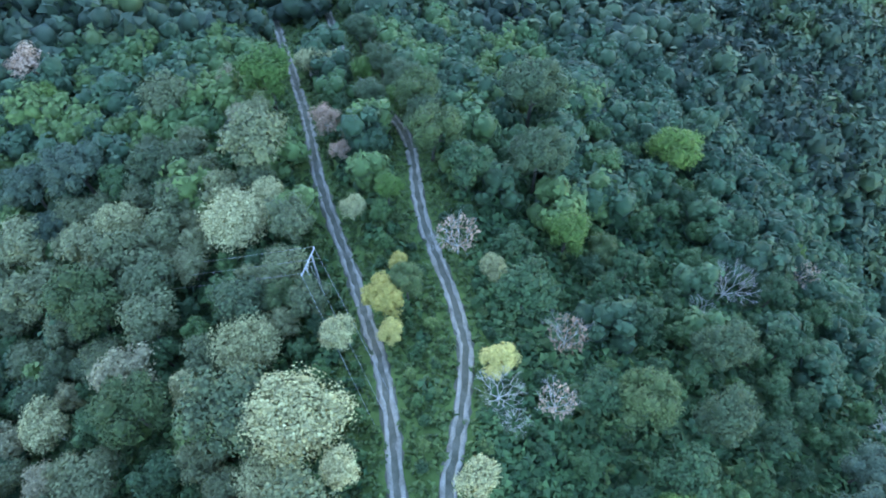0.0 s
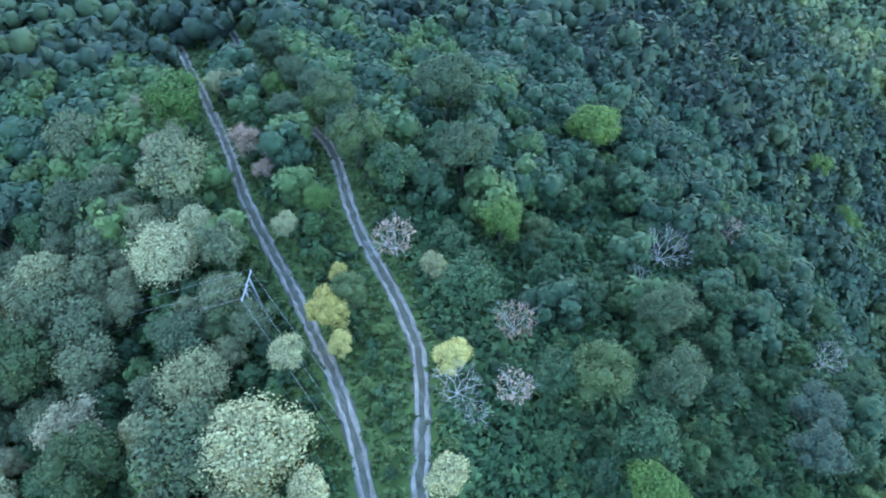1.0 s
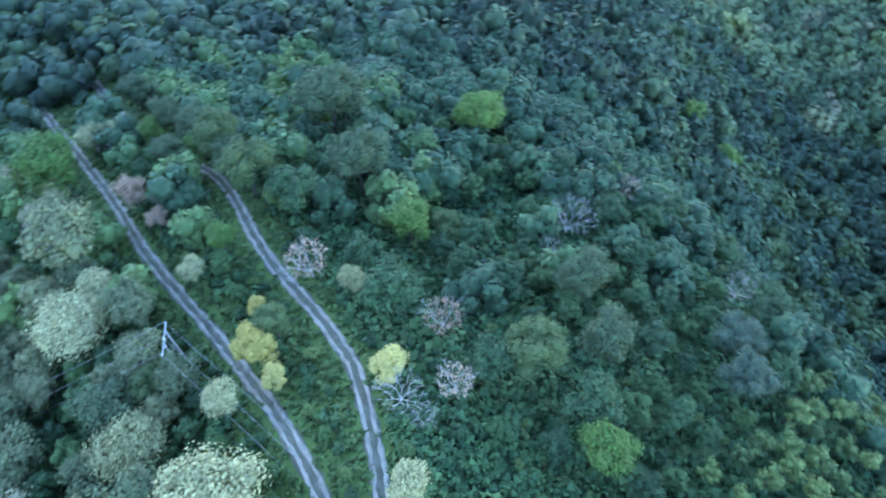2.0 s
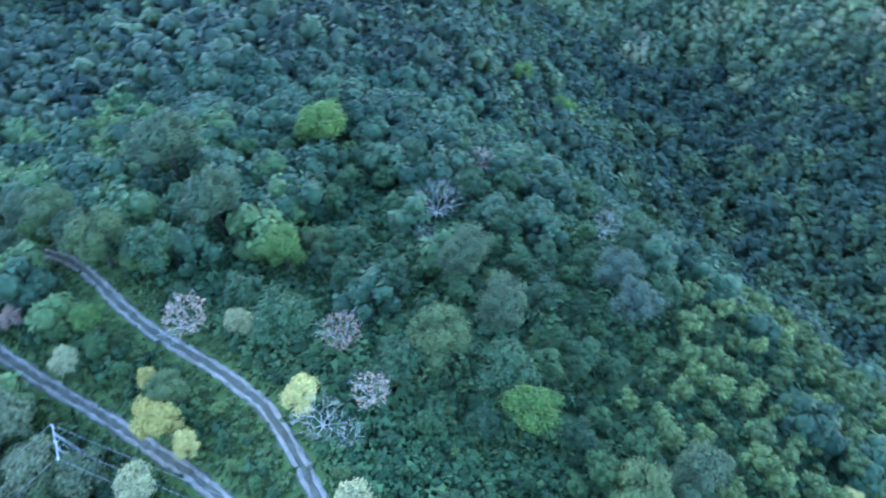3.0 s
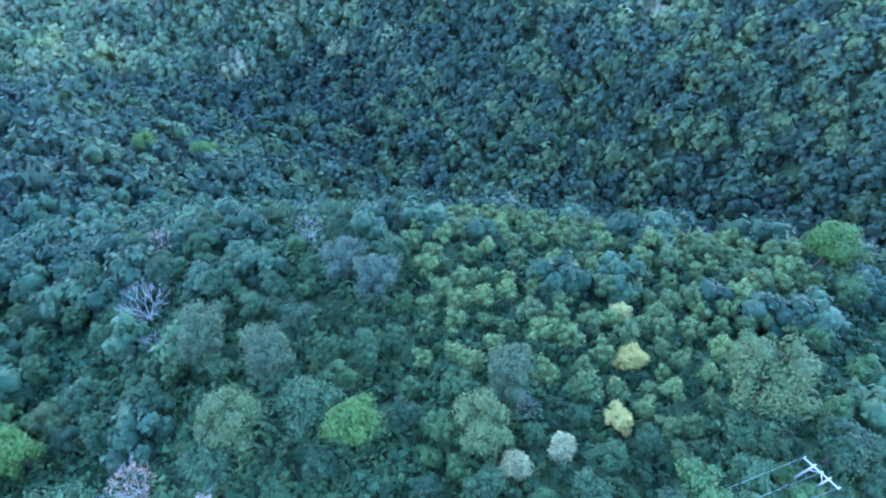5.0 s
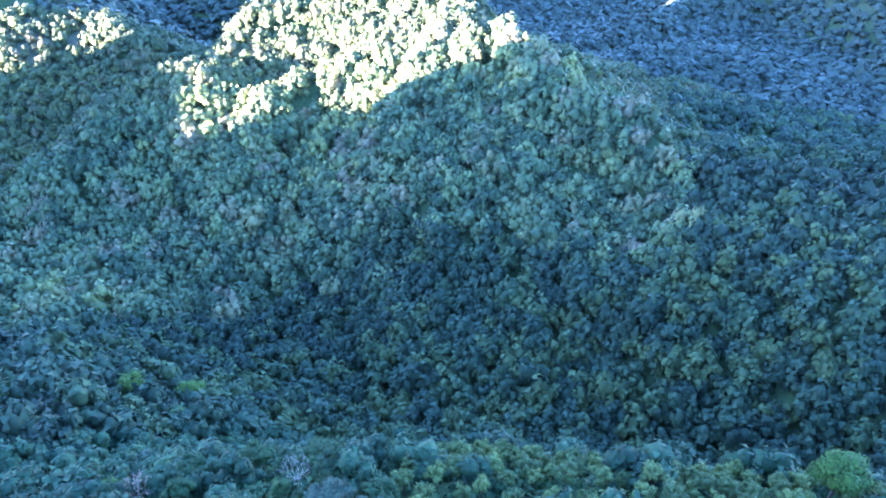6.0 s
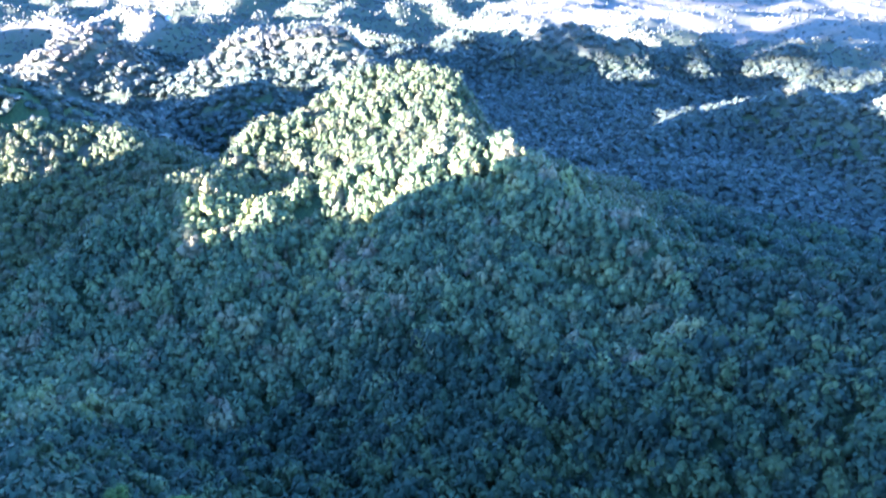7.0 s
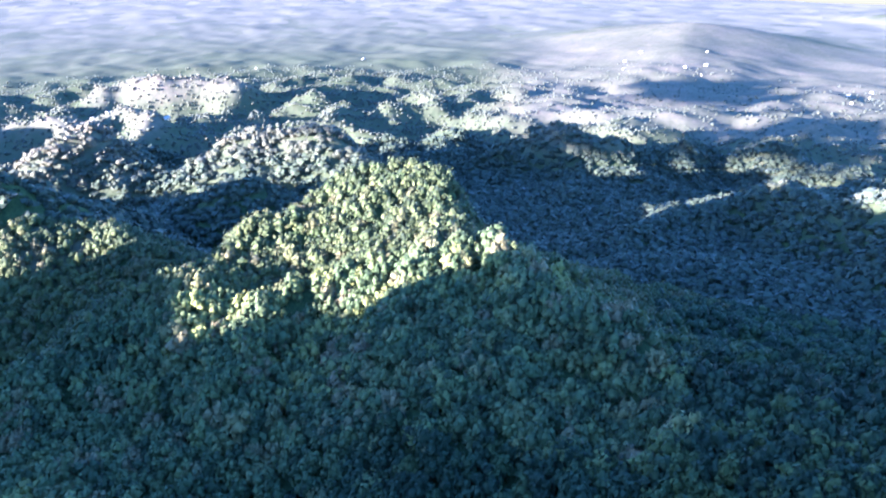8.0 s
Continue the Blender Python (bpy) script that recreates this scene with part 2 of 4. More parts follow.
# crest, flank, and the length over which its bends are rounded
RIDGES = [
    # the ridge with the tracks, falling away from under the camera, and its western spur
    ([(2, -160, -14), (4, -60, -3), (2, -12, 0), (-1, 22, -1), (-7, 56, -14), (-22, 126, -41), (-45, 190, -64), (-90, 290, -90)], HOME_FLANK, 12),
    ([(-30, 62, -19), (-66, 88, -27), (-120, 130, -40)], SPUR_FLANK, 20),
    # its north-eastern spur
    ([(-8, 66, -18), (20, 94, -31), (48, 122, -46), (72, 152, -66)], SPUR_FLANK, 14),
    # the hill across the ravine: its left arm, its summit, the shoulder towards the camera and the long right arm
    ([spot(52, 345, -108), spot(56.7, 350, -96), spot(61, 352, -82), spot(64, 364, -82), spot(67.2, 382, -72), spot(70.9, 394, -67), spot(74.2, 402, -58), spot(78.9, 405, -50), spot(82.2, 398, -50), spot(83.6, 365, -65), spot(86.2, 332, -70), spot(91.4, 305, -71), spot(95.4, 287, -77), spot(99.5, 274, -80), spot(104, 262, -87), spot(110, 254, -92)], HILL_FLANK, 9),
    # a small rib on its lit face
    ([spot(85.8, 338, -69), spot(82, 318, -75), spot(79, 300, -86)], STEEP_FLANK, 9),
    # the nearer shoulder to the south, and the low spur to the north
    ([spot(140, 250, -45), spot(125, 228, -58), spot(117, 218, -66), spot(109, 206, -80), spot(103, 188, -92), spot(98, 172, -108)], WEST_FLANK, 9),
    ([spot(30, 260, -104), spot(44, 215, -110), spot(55, 185, -118)], WEST_FLANK, 9),
    # wooded ridges to the far side of it
    ([spot(40, 560, -55), spot(46, 540, -58), spot(50.4, 520, -66), spot(51.7, 505, -84), spot(56.4, 480, -97), spot(58.5, 460, -107)], STEEP_FLANK, 9),
    ([spot(63, 660, -150), spot(65.4, 640, -133), spot(67.1, 640, -132), spot(69.5, 630, -150)], STEEP_FLANK, 9),
    ([spot(46, 860, -150), spot(50.5, 840, -142), spot(53.6, 820, -120), spot(56.1, 820, -121), spot(57.6, 800, -150), spot(61.9, 790, -165)], STEEP_FLANK, 9),
    ([spot(62.5, 790, -160), spot(64.2, 770, -138), spot(65.8, 770, -122), spot(69.2, 770, -117), spot(73.6, 750, -121), spot(76.2, 720, -138), spot(79, 690, -156)], STEEP_FLANK, 9),
    ([spot(46, 1250, -190), spot(50.9, 1180, -186), spot(54.5, 1150, -172), spot(57.8, 1150, -170), spot(61.9, 1120, -192)], STEEP_FLANK, 12),
    ([spot(55.4, 1480, -219), spot(60, 1460, -187), spot(64.7, 1450, -178), spot(69.5, 1430, -203), spot(72.1, 1420, -192), spot(74.6, 1400, -214), spot(76.7, 1380, -244)], STEEP_FLANK, 15),
    ([spot(58, 2100, -275), spot(64, 2050, -262), spot(69, 2100, -268)], STEEP_FLANK, 15),
    ([spot(84, 1000, -212), spot(87.5, 960, -196), spot(90.6, 950, -172), spot(92.3, 950, -156), spot(95.1, 930, -178), spot(99.5, 880, -192)], STEEP_FLANK, 9),
    ([spot(99, 640, -176), spot(101.4, 690, -170), spot(105.2, 720, -162), spot(108.8, 740, -152), spot(112.5, 700, -142), spot(114.4, 690, -126), spot(122, 640, -112)], STEEP_FLANK, 12),
    # the broad far mountain and others behind it
    ([spot(92, 2500, -320), spot(95, 2700, -304), spot(97.5, 2750, -274), spot(99.5, 2800, -243), spot(101, 2800, -223), spot(103, 2800, -238), spot(105.4, 2750, -288), spot(110, 2700, -300), spot(117, 2300, -270)], FAR_FLANK, 90),
    ([spot(101, 2800, -224), spot(100.5, 2400, -236), spot(100, 2000, -241), spot(99, 1650, -246)], FAR_FLANK, 90),
    ([spot(104, 4300, -370), spot(109, 4200, -322), spot(113, 4100, -278), spot(120, 4000, -255)], BROAD_FLANK, 90),
    ([spot(90, 3500, -345), spot(94, 3400, -318), spot(97, 3450, -335)], BROAD_FLANK, 90),
]
# a mountain added out of view, between the sun and this valley, its crest shaped to throw the shade; along and across
# the sun's way
def sunward(along, across, z):
    u = (math.sin(radians(SUN_AZ)), math.cos(radians(SUN_AZ)))
    return (u[0] * along + u[1] * across, u[1] * along - u[0] * across, z)


SHADE_RIDGE_FLANK = [(0, 0), (30, 46), (60, 95), (160, 210), (400, 330), (4000, 600)]
RIDGES.append(([sunward(460, -900, 130), sunward(430, -300, 118), sunward(410, 0, 102), sunward(400, 200, 88), sunward(400, 246, 52), sunward(400, 260, 34), sunward(400, 270, 20), sunward(400, 282, 9), sunward(400, 296, 2), sunward(400, 306, -9), sunward(400, 314, -9), sunward(400, 321, 2), sunward(400, 336, 6), sunward(400, 352, 6), sunward(400, 378, 22), sunward(400, 388, 44), sunward(400, 426, 42), sunward(400, 441, 28), sunward(400, 447, -4), sunward(400, 458, -44), sunward(400, 480, -36),
                sunward(400, 540, -47), sunward(400, 580, -50), sunward(400, 605, -40), sunward(400, 650, -30), sunward(400, 700, -42), sunward(400, 770, -54), sunward(400, 900, -58), sunward(400, 1000, -86), sunward(400, 1300, -90)], SHADE_RIDGE_FLANK, 3))


def valley_floor(far):
    return np.interp(far, [0, 250, 500, 900, 1600, 3000, 5000], [-140, -155, -182, -207, -252, -318, -305])


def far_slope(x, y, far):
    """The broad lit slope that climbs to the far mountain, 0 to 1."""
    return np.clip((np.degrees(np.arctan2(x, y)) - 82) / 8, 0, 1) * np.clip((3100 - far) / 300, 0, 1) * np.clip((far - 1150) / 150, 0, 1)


def ridge(x, y, line, flank, bend):
    """The height of one ridge; its bends are rounded, so that no crease runs down the flank."""
    near, found, steep = np.full(x.shape, 1e9), [], 4.0 if flank is HILL_FLANK else 1.0
    for (ax, ay, az), (bx, by, bz) in zip(line, line[1:]):
        dx, dy = bx - ax, by - ay
        s = np.clip(((x - ax) * dx + (y - ay) * dy) / (dx * dx + dy * dy), 0, 1)
        d = np.hypot(x - ax - s * dx, y - ay - s * dy)
        near = np.minimum(near, d)
        found.append((d, az + s * (bz - az), np.tanh((dx * (y - ay) - dy * (x - ax)) / math.hypot(dx, dy) / 6) if steep > 1 else 0))
    total, weights, side = 0, 0, 0
    for d, level, left in found:
        w = np.exp(-(d - near) / bend)
        total, weights, side = total + w * level, weights + w, side + w * left
    if steep > 1:  # steeper behind than before
        near = near * (1 + (steep - 1) * np.clip(0.5 + 0.5 * side / weights, 0, 1))
    return total / weights - np.interp(near, [p for p, _ in flank], [q for _, q in flank])


def hills(x, y):
    """The height of the bare land, for arrays of x and y."""
    far = np.hypot(x, y)
    levels = [valley_floor(far)]
    for line, flank, bend in RIDGES:
        level = np.full(x.shape, -900.0)
        points = np.array(line)
        middle = points[:, :2].mean(0)
        reach = np.hypot(*(points[:, :2] - middle).T).max()
        away, drop = np.array(flank).T
        beyond = np.hypot(x - middle[0], y - middle[1]) - reach
        ok = points[:, 2].max() - np.interp(np.maximum(beyond, 0), away, drop) > levels[0] - 35
        level[ok] = ridge(x[ok], y[ok], line, flank, bend)
        levels.append(level)
    levels = np.array(levels)
    soft = 5.0
    top = levels.max(0)
    z = top + soft * np.log(np.exp((levels - top) / soft).sum(0))
    rough = np.clip((far - 75) / 150, 0, 1) * (1 + np.clip((far - 500) / 800, 0, 0.8)) * np.interp(far, [1500, 2500], [1, 0.12])
    z = z + rough * (5 * waves(x, y, 0.021, 1) + 3 * waves(x, y, 0.055, 2))
    folds = 1 - 2 * np.abs(waves(x, y, 0.0125, 3)) + 0.5 * (1 - 2 * np.abs(waves(x, y, 0.03, 5))) + 0.22 * (1 - 2 * np.abs(waves(x, y, 0.075, 7)))
    z = z + np.interp(far, [680, 1000, 1600, 2000, 3500], [0, 21, 19, 4, 2]) * (folds - 0.55) * (1 - 0.75 * far_slope(x, y, far))
    # ribs and gullies that run down from the summit of the hill
    top_x, top_y, _ = spot(82.2, 398, 0)
    out, turn = np.hypot(x - top_x, y - top_y), np.arctan2(x - top_x, y - top_y)
    turn = turn + 0.1 * np.sin(out / 23)
    z = z + 3.4 * np.clip((out - 14) / 70, 0, 1) * np.clip((265 - out) / 80, 0, 1) * (np.sin(11 * turn + 1.0) + 0.7 * np.sin(23 * turn + 0.4))
    return z


def waves(x, y, k, seed):
    """A smooth uneven field between about -1 and 1."""
    rng = np.random.RandomState(seed)
    total = 0
    for a, p, q in zip(rng.uniform(0, 2 * math.pi, 7), rng.uniform(0, 6.28, 7), rng.uniform(0.7, 1.5, 7)):
        total = total + np.sin(k * q * (x * math.cos(a) + y * math.sin(a)) + p + 0.8 * np.sin(k * 0.6 * (y * math.cos(a) - x * math.sin(a))))
    return total / 3.2


def height(x, y):
    return float(hills(np.array([float(x)]), np.array([float(y)]))[0])


def mesh_of(name, verts, faces, material=None, smooth=False):
    me = bpy.data.meshes.new(name)
    me.from_pydata(verts, [], faces)
    if material:
        me.materials.append(material)
    if smooth:
        me.polygons.foreach_set("use_smooth", [True] * len(me.polygons))
    me.update()
    return me


# ---- the two tracks ----
TRACK_WEST = [(20, -66), (9, -32), (-3.6, 4), (-5.0, 17.0), (-6.2, 25.9), (-8.0, 33.9), (-10.2, 40.5), (-12.9, 48.7), (-15.7, 56.0), (-18.2, 62.7), (-20.8, 70.4), (-22.9, 78.8), (-26.1, 89.8), (-32.5, 109.8), (-36.8, 122.1), (-41.4, 136.4), (-54, 170)]
TRACK_EAST = [(32, -66), (17, -34), (2.4, 2), (0.5, 17.0), (1.2, 21.8), (2.1, 28.8), (2.5, 35.5), (1.2, 43.2), (-0.8, 50.6), (-2.9, 56.9), (-4.5, 64.8), (-5.8, 74.9), (-7.7, 82.0), (-10.2, 87.3), (-15.4, 100.2), (-22.8, 117.2), (-29.2, 139.7), (-40, 170)]


def smooth_line(points, step=1.0):
    """A Catmull-Rom line through points of the plan, at even steps."""
    p = [Vector(q) for q in points]
    p = [2 * p[0] - p[1], *p, 2 * p[-1] - p[-2]]
    line = []
    for a, b, c, d in zip(p, p[1:], p[2:], p[3:]):
        count = max(2, round((c - b).length / step))
        for k in range(count):
            t = k / count
            line.append(0.5 * (2 * b + (c - a) * t + (2 * a - 5 * b + 4 * c - d) * t * t + (3 * b - a - 3 * c + d) * t**3))
    return line + [p[-2]]


LINE_WEST, LINE_EAST = smooth_line(TRACK_WEST), smooth_line(TRACK_EAST)


def bare_patches(x, y):
    """Where the woods of the hill open to bare reddish earth, 0 to 1."""
    far = np.hypot(x, y)
    return np.clip((waves(x, y, 0.045, 21) - 0.9) / 0.2, 0, 1) * np.clip((far - 350) / 40, 0, 1) * np.clip((560 - far) / 40, 0, 1)


def build_ground():
    radii = [0.0]
    step = 2.0
    r = 2.0
    while r < 4880:
        radii.append(r)
        step = max(1.8, r * 0.0125)
        r += step
    radii = np.array(radii[1:] + [4900.0])
    az = np.radians(np.concatenate([np.arange(36, 130, 0.42), np.arange(130, 396, 1.9)]))
    around = len(az)
    rr, aa = np.meshgrid(radii, az, indexing="ij")
    x, y = rr * np.sin(aa), rr * np.cos(aa)
    z = hills(x.ravel(), y.ravel()).reshape(x.shape)
    verts = np.stack([x.ravel(), y.ravel(), z.ravel()], 1)
    centre = len(verts)
    verts = np.vstack([verts, [[0, 0, height(0, 0)]]])
    i, j = np.meshgrid(np.arange(len(radii) - 1), np.arange(around), indexing="ij")
    a, b = i * around + j, i * around + (j + 1) % around
    quads = np.stack([a, a + around, b + around, b], -1).reshape(-1, 4).tolist()
    fan = [(centre, k, (k + 1) % around) for k in range(around)]
    me = mesh_of("ground", verts.tolist(), quads + fan, GROUND, True)
    far = np.hypot(verts[:, 0], verts[:, 1])
    line = np.array([p[:] for p in LINE_WEST + LINE_EAST])
    near = far < 200
    off = np.full(len(verts), 99.0)
    off[near] = np.sqrt(((verts[near, None, :2] - line[None]) ** 2).sum(-1)).min(1)
    off += 1.5 * waves(verts[:, 0], verts[:, 1], 0.35, 4)
    x, y, z = verts.T
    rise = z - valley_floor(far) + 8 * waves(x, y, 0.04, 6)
    # pale scrub colour high up, dark litter low: lit ridges, shaded valleys
    scrub_share = np.clip((far - 600) / 350, 0, 1) * np.clip((rise - 16) / 26, 0, 1)
    scrub_share = np.maximum(np.maximum(scrub_share, 0.4 * np.clip((far - 700) / 300, 0, 1)), 0.6 * bare_patches(x, y))
    # the plain pales with distance, haze put into its colour
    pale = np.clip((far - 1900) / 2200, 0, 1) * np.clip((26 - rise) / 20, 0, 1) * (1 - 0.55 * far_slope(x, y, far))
    # the far slope takes the haze-pale scrub colour throughout
    scrub_share = np.maximum(scrub_share, far_slope(x, y, far))
    for name, value in (("open_land", scrub_share), ("verge", np.clip((8.5 - off) / 2, 0, 1)), ("plain", pale)):
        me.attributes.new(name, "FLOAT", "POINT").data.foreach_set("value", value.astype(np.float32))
    return tagged(new("ground", me), "wooded hills falling to a far plain of fields, paled for haze", "ground", kind="structure")


build_ground()


def part(name, bm, material, parent, label=""):
    me = bpy.data.meshes.new(name)
    bm.to_mesh(me)
    bm.free()
    me.materials.append(material)
    ob = new(name, me)
    ob.parent = parent
    return tagged(ob, label)


def holder(name, place=(0, 0, 0), turn=0.0, size=1.0):
    ob = new(name)
    ob.empty_display_size = 0.5
    ob.matrix_basis = pose(*place, 0, 0, turn) @ Matrix.Diagonal((size, size, size, 1))
    return ob


def strip(name, line, offset, half, lift, material, parent, label="", wobble=0.1, seed=0, thick=0.06):
    """A strip of ground along a line, with uneven edges and a slightly crowned top."""
    rng = random.Random(seed)
    verts, faces = [], []
    for k, p in enumerate(line):
        way = (line[min(k + 1, len(line) - 1)] - line[max(k - 1, 0)]).normalized()
        side = Vector((way.y, -way.x))
        l, r = -half + rng.uniform(-wobble, wobble), half + rng.uniform(-wobble, wobble)
        base = [p + side * (offset + s) for s in (l, l * 0.8, 0, r * 0.8, r)]
        verts += [(q.x, q.y, up) for q, up in zip(base, (-thick, lift, lift + 0.01, lift, -thick))]
        if k:
            a = 5 * (k - 1)
            faces += [(a + i, a + 5 + i, a + 6 + i, a + 1 + i) for i in range(4)]
    verts = np.array(verts)
    verts[:, 2] += hills(verts[:, 0], verts[:, 1])
    ob = new(name, mesh_of(name, verts.tolist(), faces, material, True))
    ob.parent = parent
    return tagged(ob, label)


for number, (line, half, gap) in enumerate(((LINE_WEST, 1.15, 0.6), (LINE_EAST, 1.1, 0.63)), 1):
    track = tagged(holder(f"road_{number}"), "two-rut dirt track along a grassy ridge", "road", kind="structure")
    strip("track_bed", line, 0, half, 0.10, DIRT, track, "dark earth with patchy grass", 0.25, number)
    for k, off in enumerate((-gap, gap)):
        strip("wheel_rut", line, off, 0.3, 0.14, RUT, track, "pale packed gravel wheel rut", 0.2, 10 * number + k)


# ---- trees: shapes in arrays, made once ----
def unit_ball(level):
    bm = bmesh.new()
    bmesh.ops.create_icosphere(bm, subdivisions=level, radius=1.0)
    v = np.array([w.co[:] for w in bm.verts])
    f = np.array([[w.index for w in q.verts] for q in bm.faces])
    bm.free()
    return v, f


BALL_0, BALL_2 = unit_ball(1), unit_ball(3)
GEM = (np.array([(1, 0, 0), (-1, 0, 0), (0, 1, 0), (0, -1, 0), (0, 0, 1), (0, 0, -1)], float) * 1.1, np.array([(a, b, c) if (a + b + c) % 2 else (a, c, b) for a in (0, 1) for b in (2, 3) for c in (4, 5)]))


def crown_arrays(rng, lumps, leaves, ball, leaf, flat=0.8, gap=0.0, core=0.66):
    """A crown about 1 m in radius and centred on its middle: uneven lumps, each set with leaf clumps. Returns vertices and faces of triangles."""
    verts, faces, count = [], [], 0
    bv, bf = ball
    spots = []
    for k in range(lumps):
        # golden-angle spread over the upper three quarters, so that the outline is uneven but full
        h = 1 - 1.45 * (k + 0.5) / lumps
        a = 2.4 * k + rng.uniform(-0.5, 0.5)
        s = math.sqrt(max(0, 1 - h * h))
        reach = rng.uniform(0.36, 0.80) * (1 if lumps > 6 else 0.62 if lumps > 2 else 0.4)
        size = rng.uniform(0.22, 0.44) * (1 if lumps > 12 else 1.25 if lumps > 6 else 1.6 if lumps > 2 else 2.1)
        spots.append((np.array([s * math.cos(a) * reach, s * math.sin(a) * reach, h * reach * flat]), size))
    for centre, r in spots:
        if core:
            bump = rng.uniform(0.72, 1.1, len(bv))[:, None]
            v = bv * bump * r * core * [1, 1, 0.85] + centre
            verts.append(v)
            faces.append(bf + count)
            count += len(v)
        if leaves:
            way = rng.normal(size=(leaves, 3))
            way[:, 2] += 0.4
            way /= np.linalg.norm(way, axis=1)[:, None]
            at = centre + way * r * rng.uniform(0.62, 1.08 + gap, (leaves, 1)) * [1, 1, 0.9]
            face = way + [0, 0, 0.25] + rng.normal(scale=0.34, size=way.shape)
            side = np.cross(face, rng.normal(size=way.shape))
            side /= np.linalg.norm(side, axis=1)[:, None]
            up = np.cross(face, side)
            up /= np.linalg.norm(up, axis=1)[:, None]
            size = leaf * rng.uniform(0.55, 1.45, (leaves, 1))
            tri = np.stack([at + side * size, at - side * size * rng.uniform(0.6, 1.0, (leaves, 1)), at + up * size * 1.5], 1).reshape(-1, 3)
            verts.append(tri)
            faces.append(count + 3 * np.arange(leaves)[:, None] + [0, 1, 2])
            count += len(tri)
    return np.vstack(verts), np.vstack(faces)


def array_mesh(name, verts, faces, material, tint=None):
    me = bpy.data.meshes.new(name)
    me.vertices.add(len(verts))
    me.vertices.foreach_set("co", np.ascontiguousarray(verts, dtype=np.float32).ravel())
    me.loops.add(3 * len(faces))
    me.loops.foreach_set("vertex_index", np.ascontiguousarray(faces, dtype=np.int32).ravel())
    me.polygons.add(len(faces))
    me.polygons.foreach_set("loop_start", np.arange(0, 3 * len(faces), 3, dtype=np.int32))
    me.materials.append(material)
    me.update(calc_edges=True)
    me.polygons.foreach_set("use_smooth", [True] * len(faces))
    if tint is not None:
        a = me.attributes.new("tree", "FLOAT", "POINT")
        a.data.foreach_set("value", np.ascontiguousarray(tint, dtype=np.float32))
    return me


def limb(bm, a, b, ra, rb, sides=6):
    """A tapered round limb from a to b."""
    a, b = Vector(a), Vector(b)
    way = (b - a).normalized()
    side = way.orthogonal().normalized()
    other = way.cross(side)
    rings = []
    for p, r in ((a, ra), (b, rb)):
        rings.append([bm.verts.new(p + (side * math.cos(t) + other * math.sin(t)) * r) for t in [2 * math.pi * k / sides for k in range(sides)]])
    for k in range(sides):
        bm.faces.new((rings[0][k], rings[0][(k + 1) % sides], rings[1][(k + 1) % sides], rings[1][k]))
    bm.faces.new(rings[1])
    bm.faces.new(rings[0][::-1])


def grow(bm, rng, a, way, length, r, depth, spread):
    """A limb that forks."""
    b = Vector(a) + way * length
    limb(bm, a, b, r, r * 0.62, 6 if depth > 1 else 4)
    if depth:
        for k in range(3):
            turn = Vector((rng.gauss(0, 1), rng.gauss(0, 1), rng.gauss(0.25, 0.6))).normalized()
            grow(bm, rng, b, (way + turn * spread).normalized(), length * rng.uniform(0.6, 0.85), r * 0.58, depth - 1, spread)


def tree_kind(name, label, material, seed, lumps=15, leaves=60, leaf=0.12, tall=7.0, wide=3.0, flat=0.8, gap=0.0, bark=None, group="", core=0.66):
    """One tree, about `tall` high and 2 * `wide` across, standing at the origin: trunk with limbs, and a crown."""
    rng = np.random.RandomState(seed)
    pick = random.Random(seed)
    tree = holder(name)
    tagged(tree, label, "tree", group)
    bm = bmesh.new()
    fork = tall * 0.45
    limb(bm, (0, 0, -0.8), (0, 0, fork), 0.05 * wide + 0.06, 0.04 * wide + 0.03, 8)
    for k in range(5):
        a = 2 * math.pi * k / 5 + pick.uniform(-0.4, 0.4)
        tip = (math.cos(a) * wide * 0.55, math.sin(a) * wide * 0.55, tall * pick.uniform(0.66, 0.85))
        limb(bm, (0, 0, fork * pick.uniform(0.75, 1.0)), tip, 0.03 * wide + 0.02, 0.02, 5)
    part("trunk", bm, bark or BARK, tree)
    v, f = crown_arrays(rng, lumps, leaves, BALL_0, leaf, flat, gap, core)
    v = v * [wide, wide, wide] + [0, 0, tall - wide * flat * 0.85]
    crown = new("crown", array_mesh("crown", v, f, material))
    crown.parent = tree
    return tree


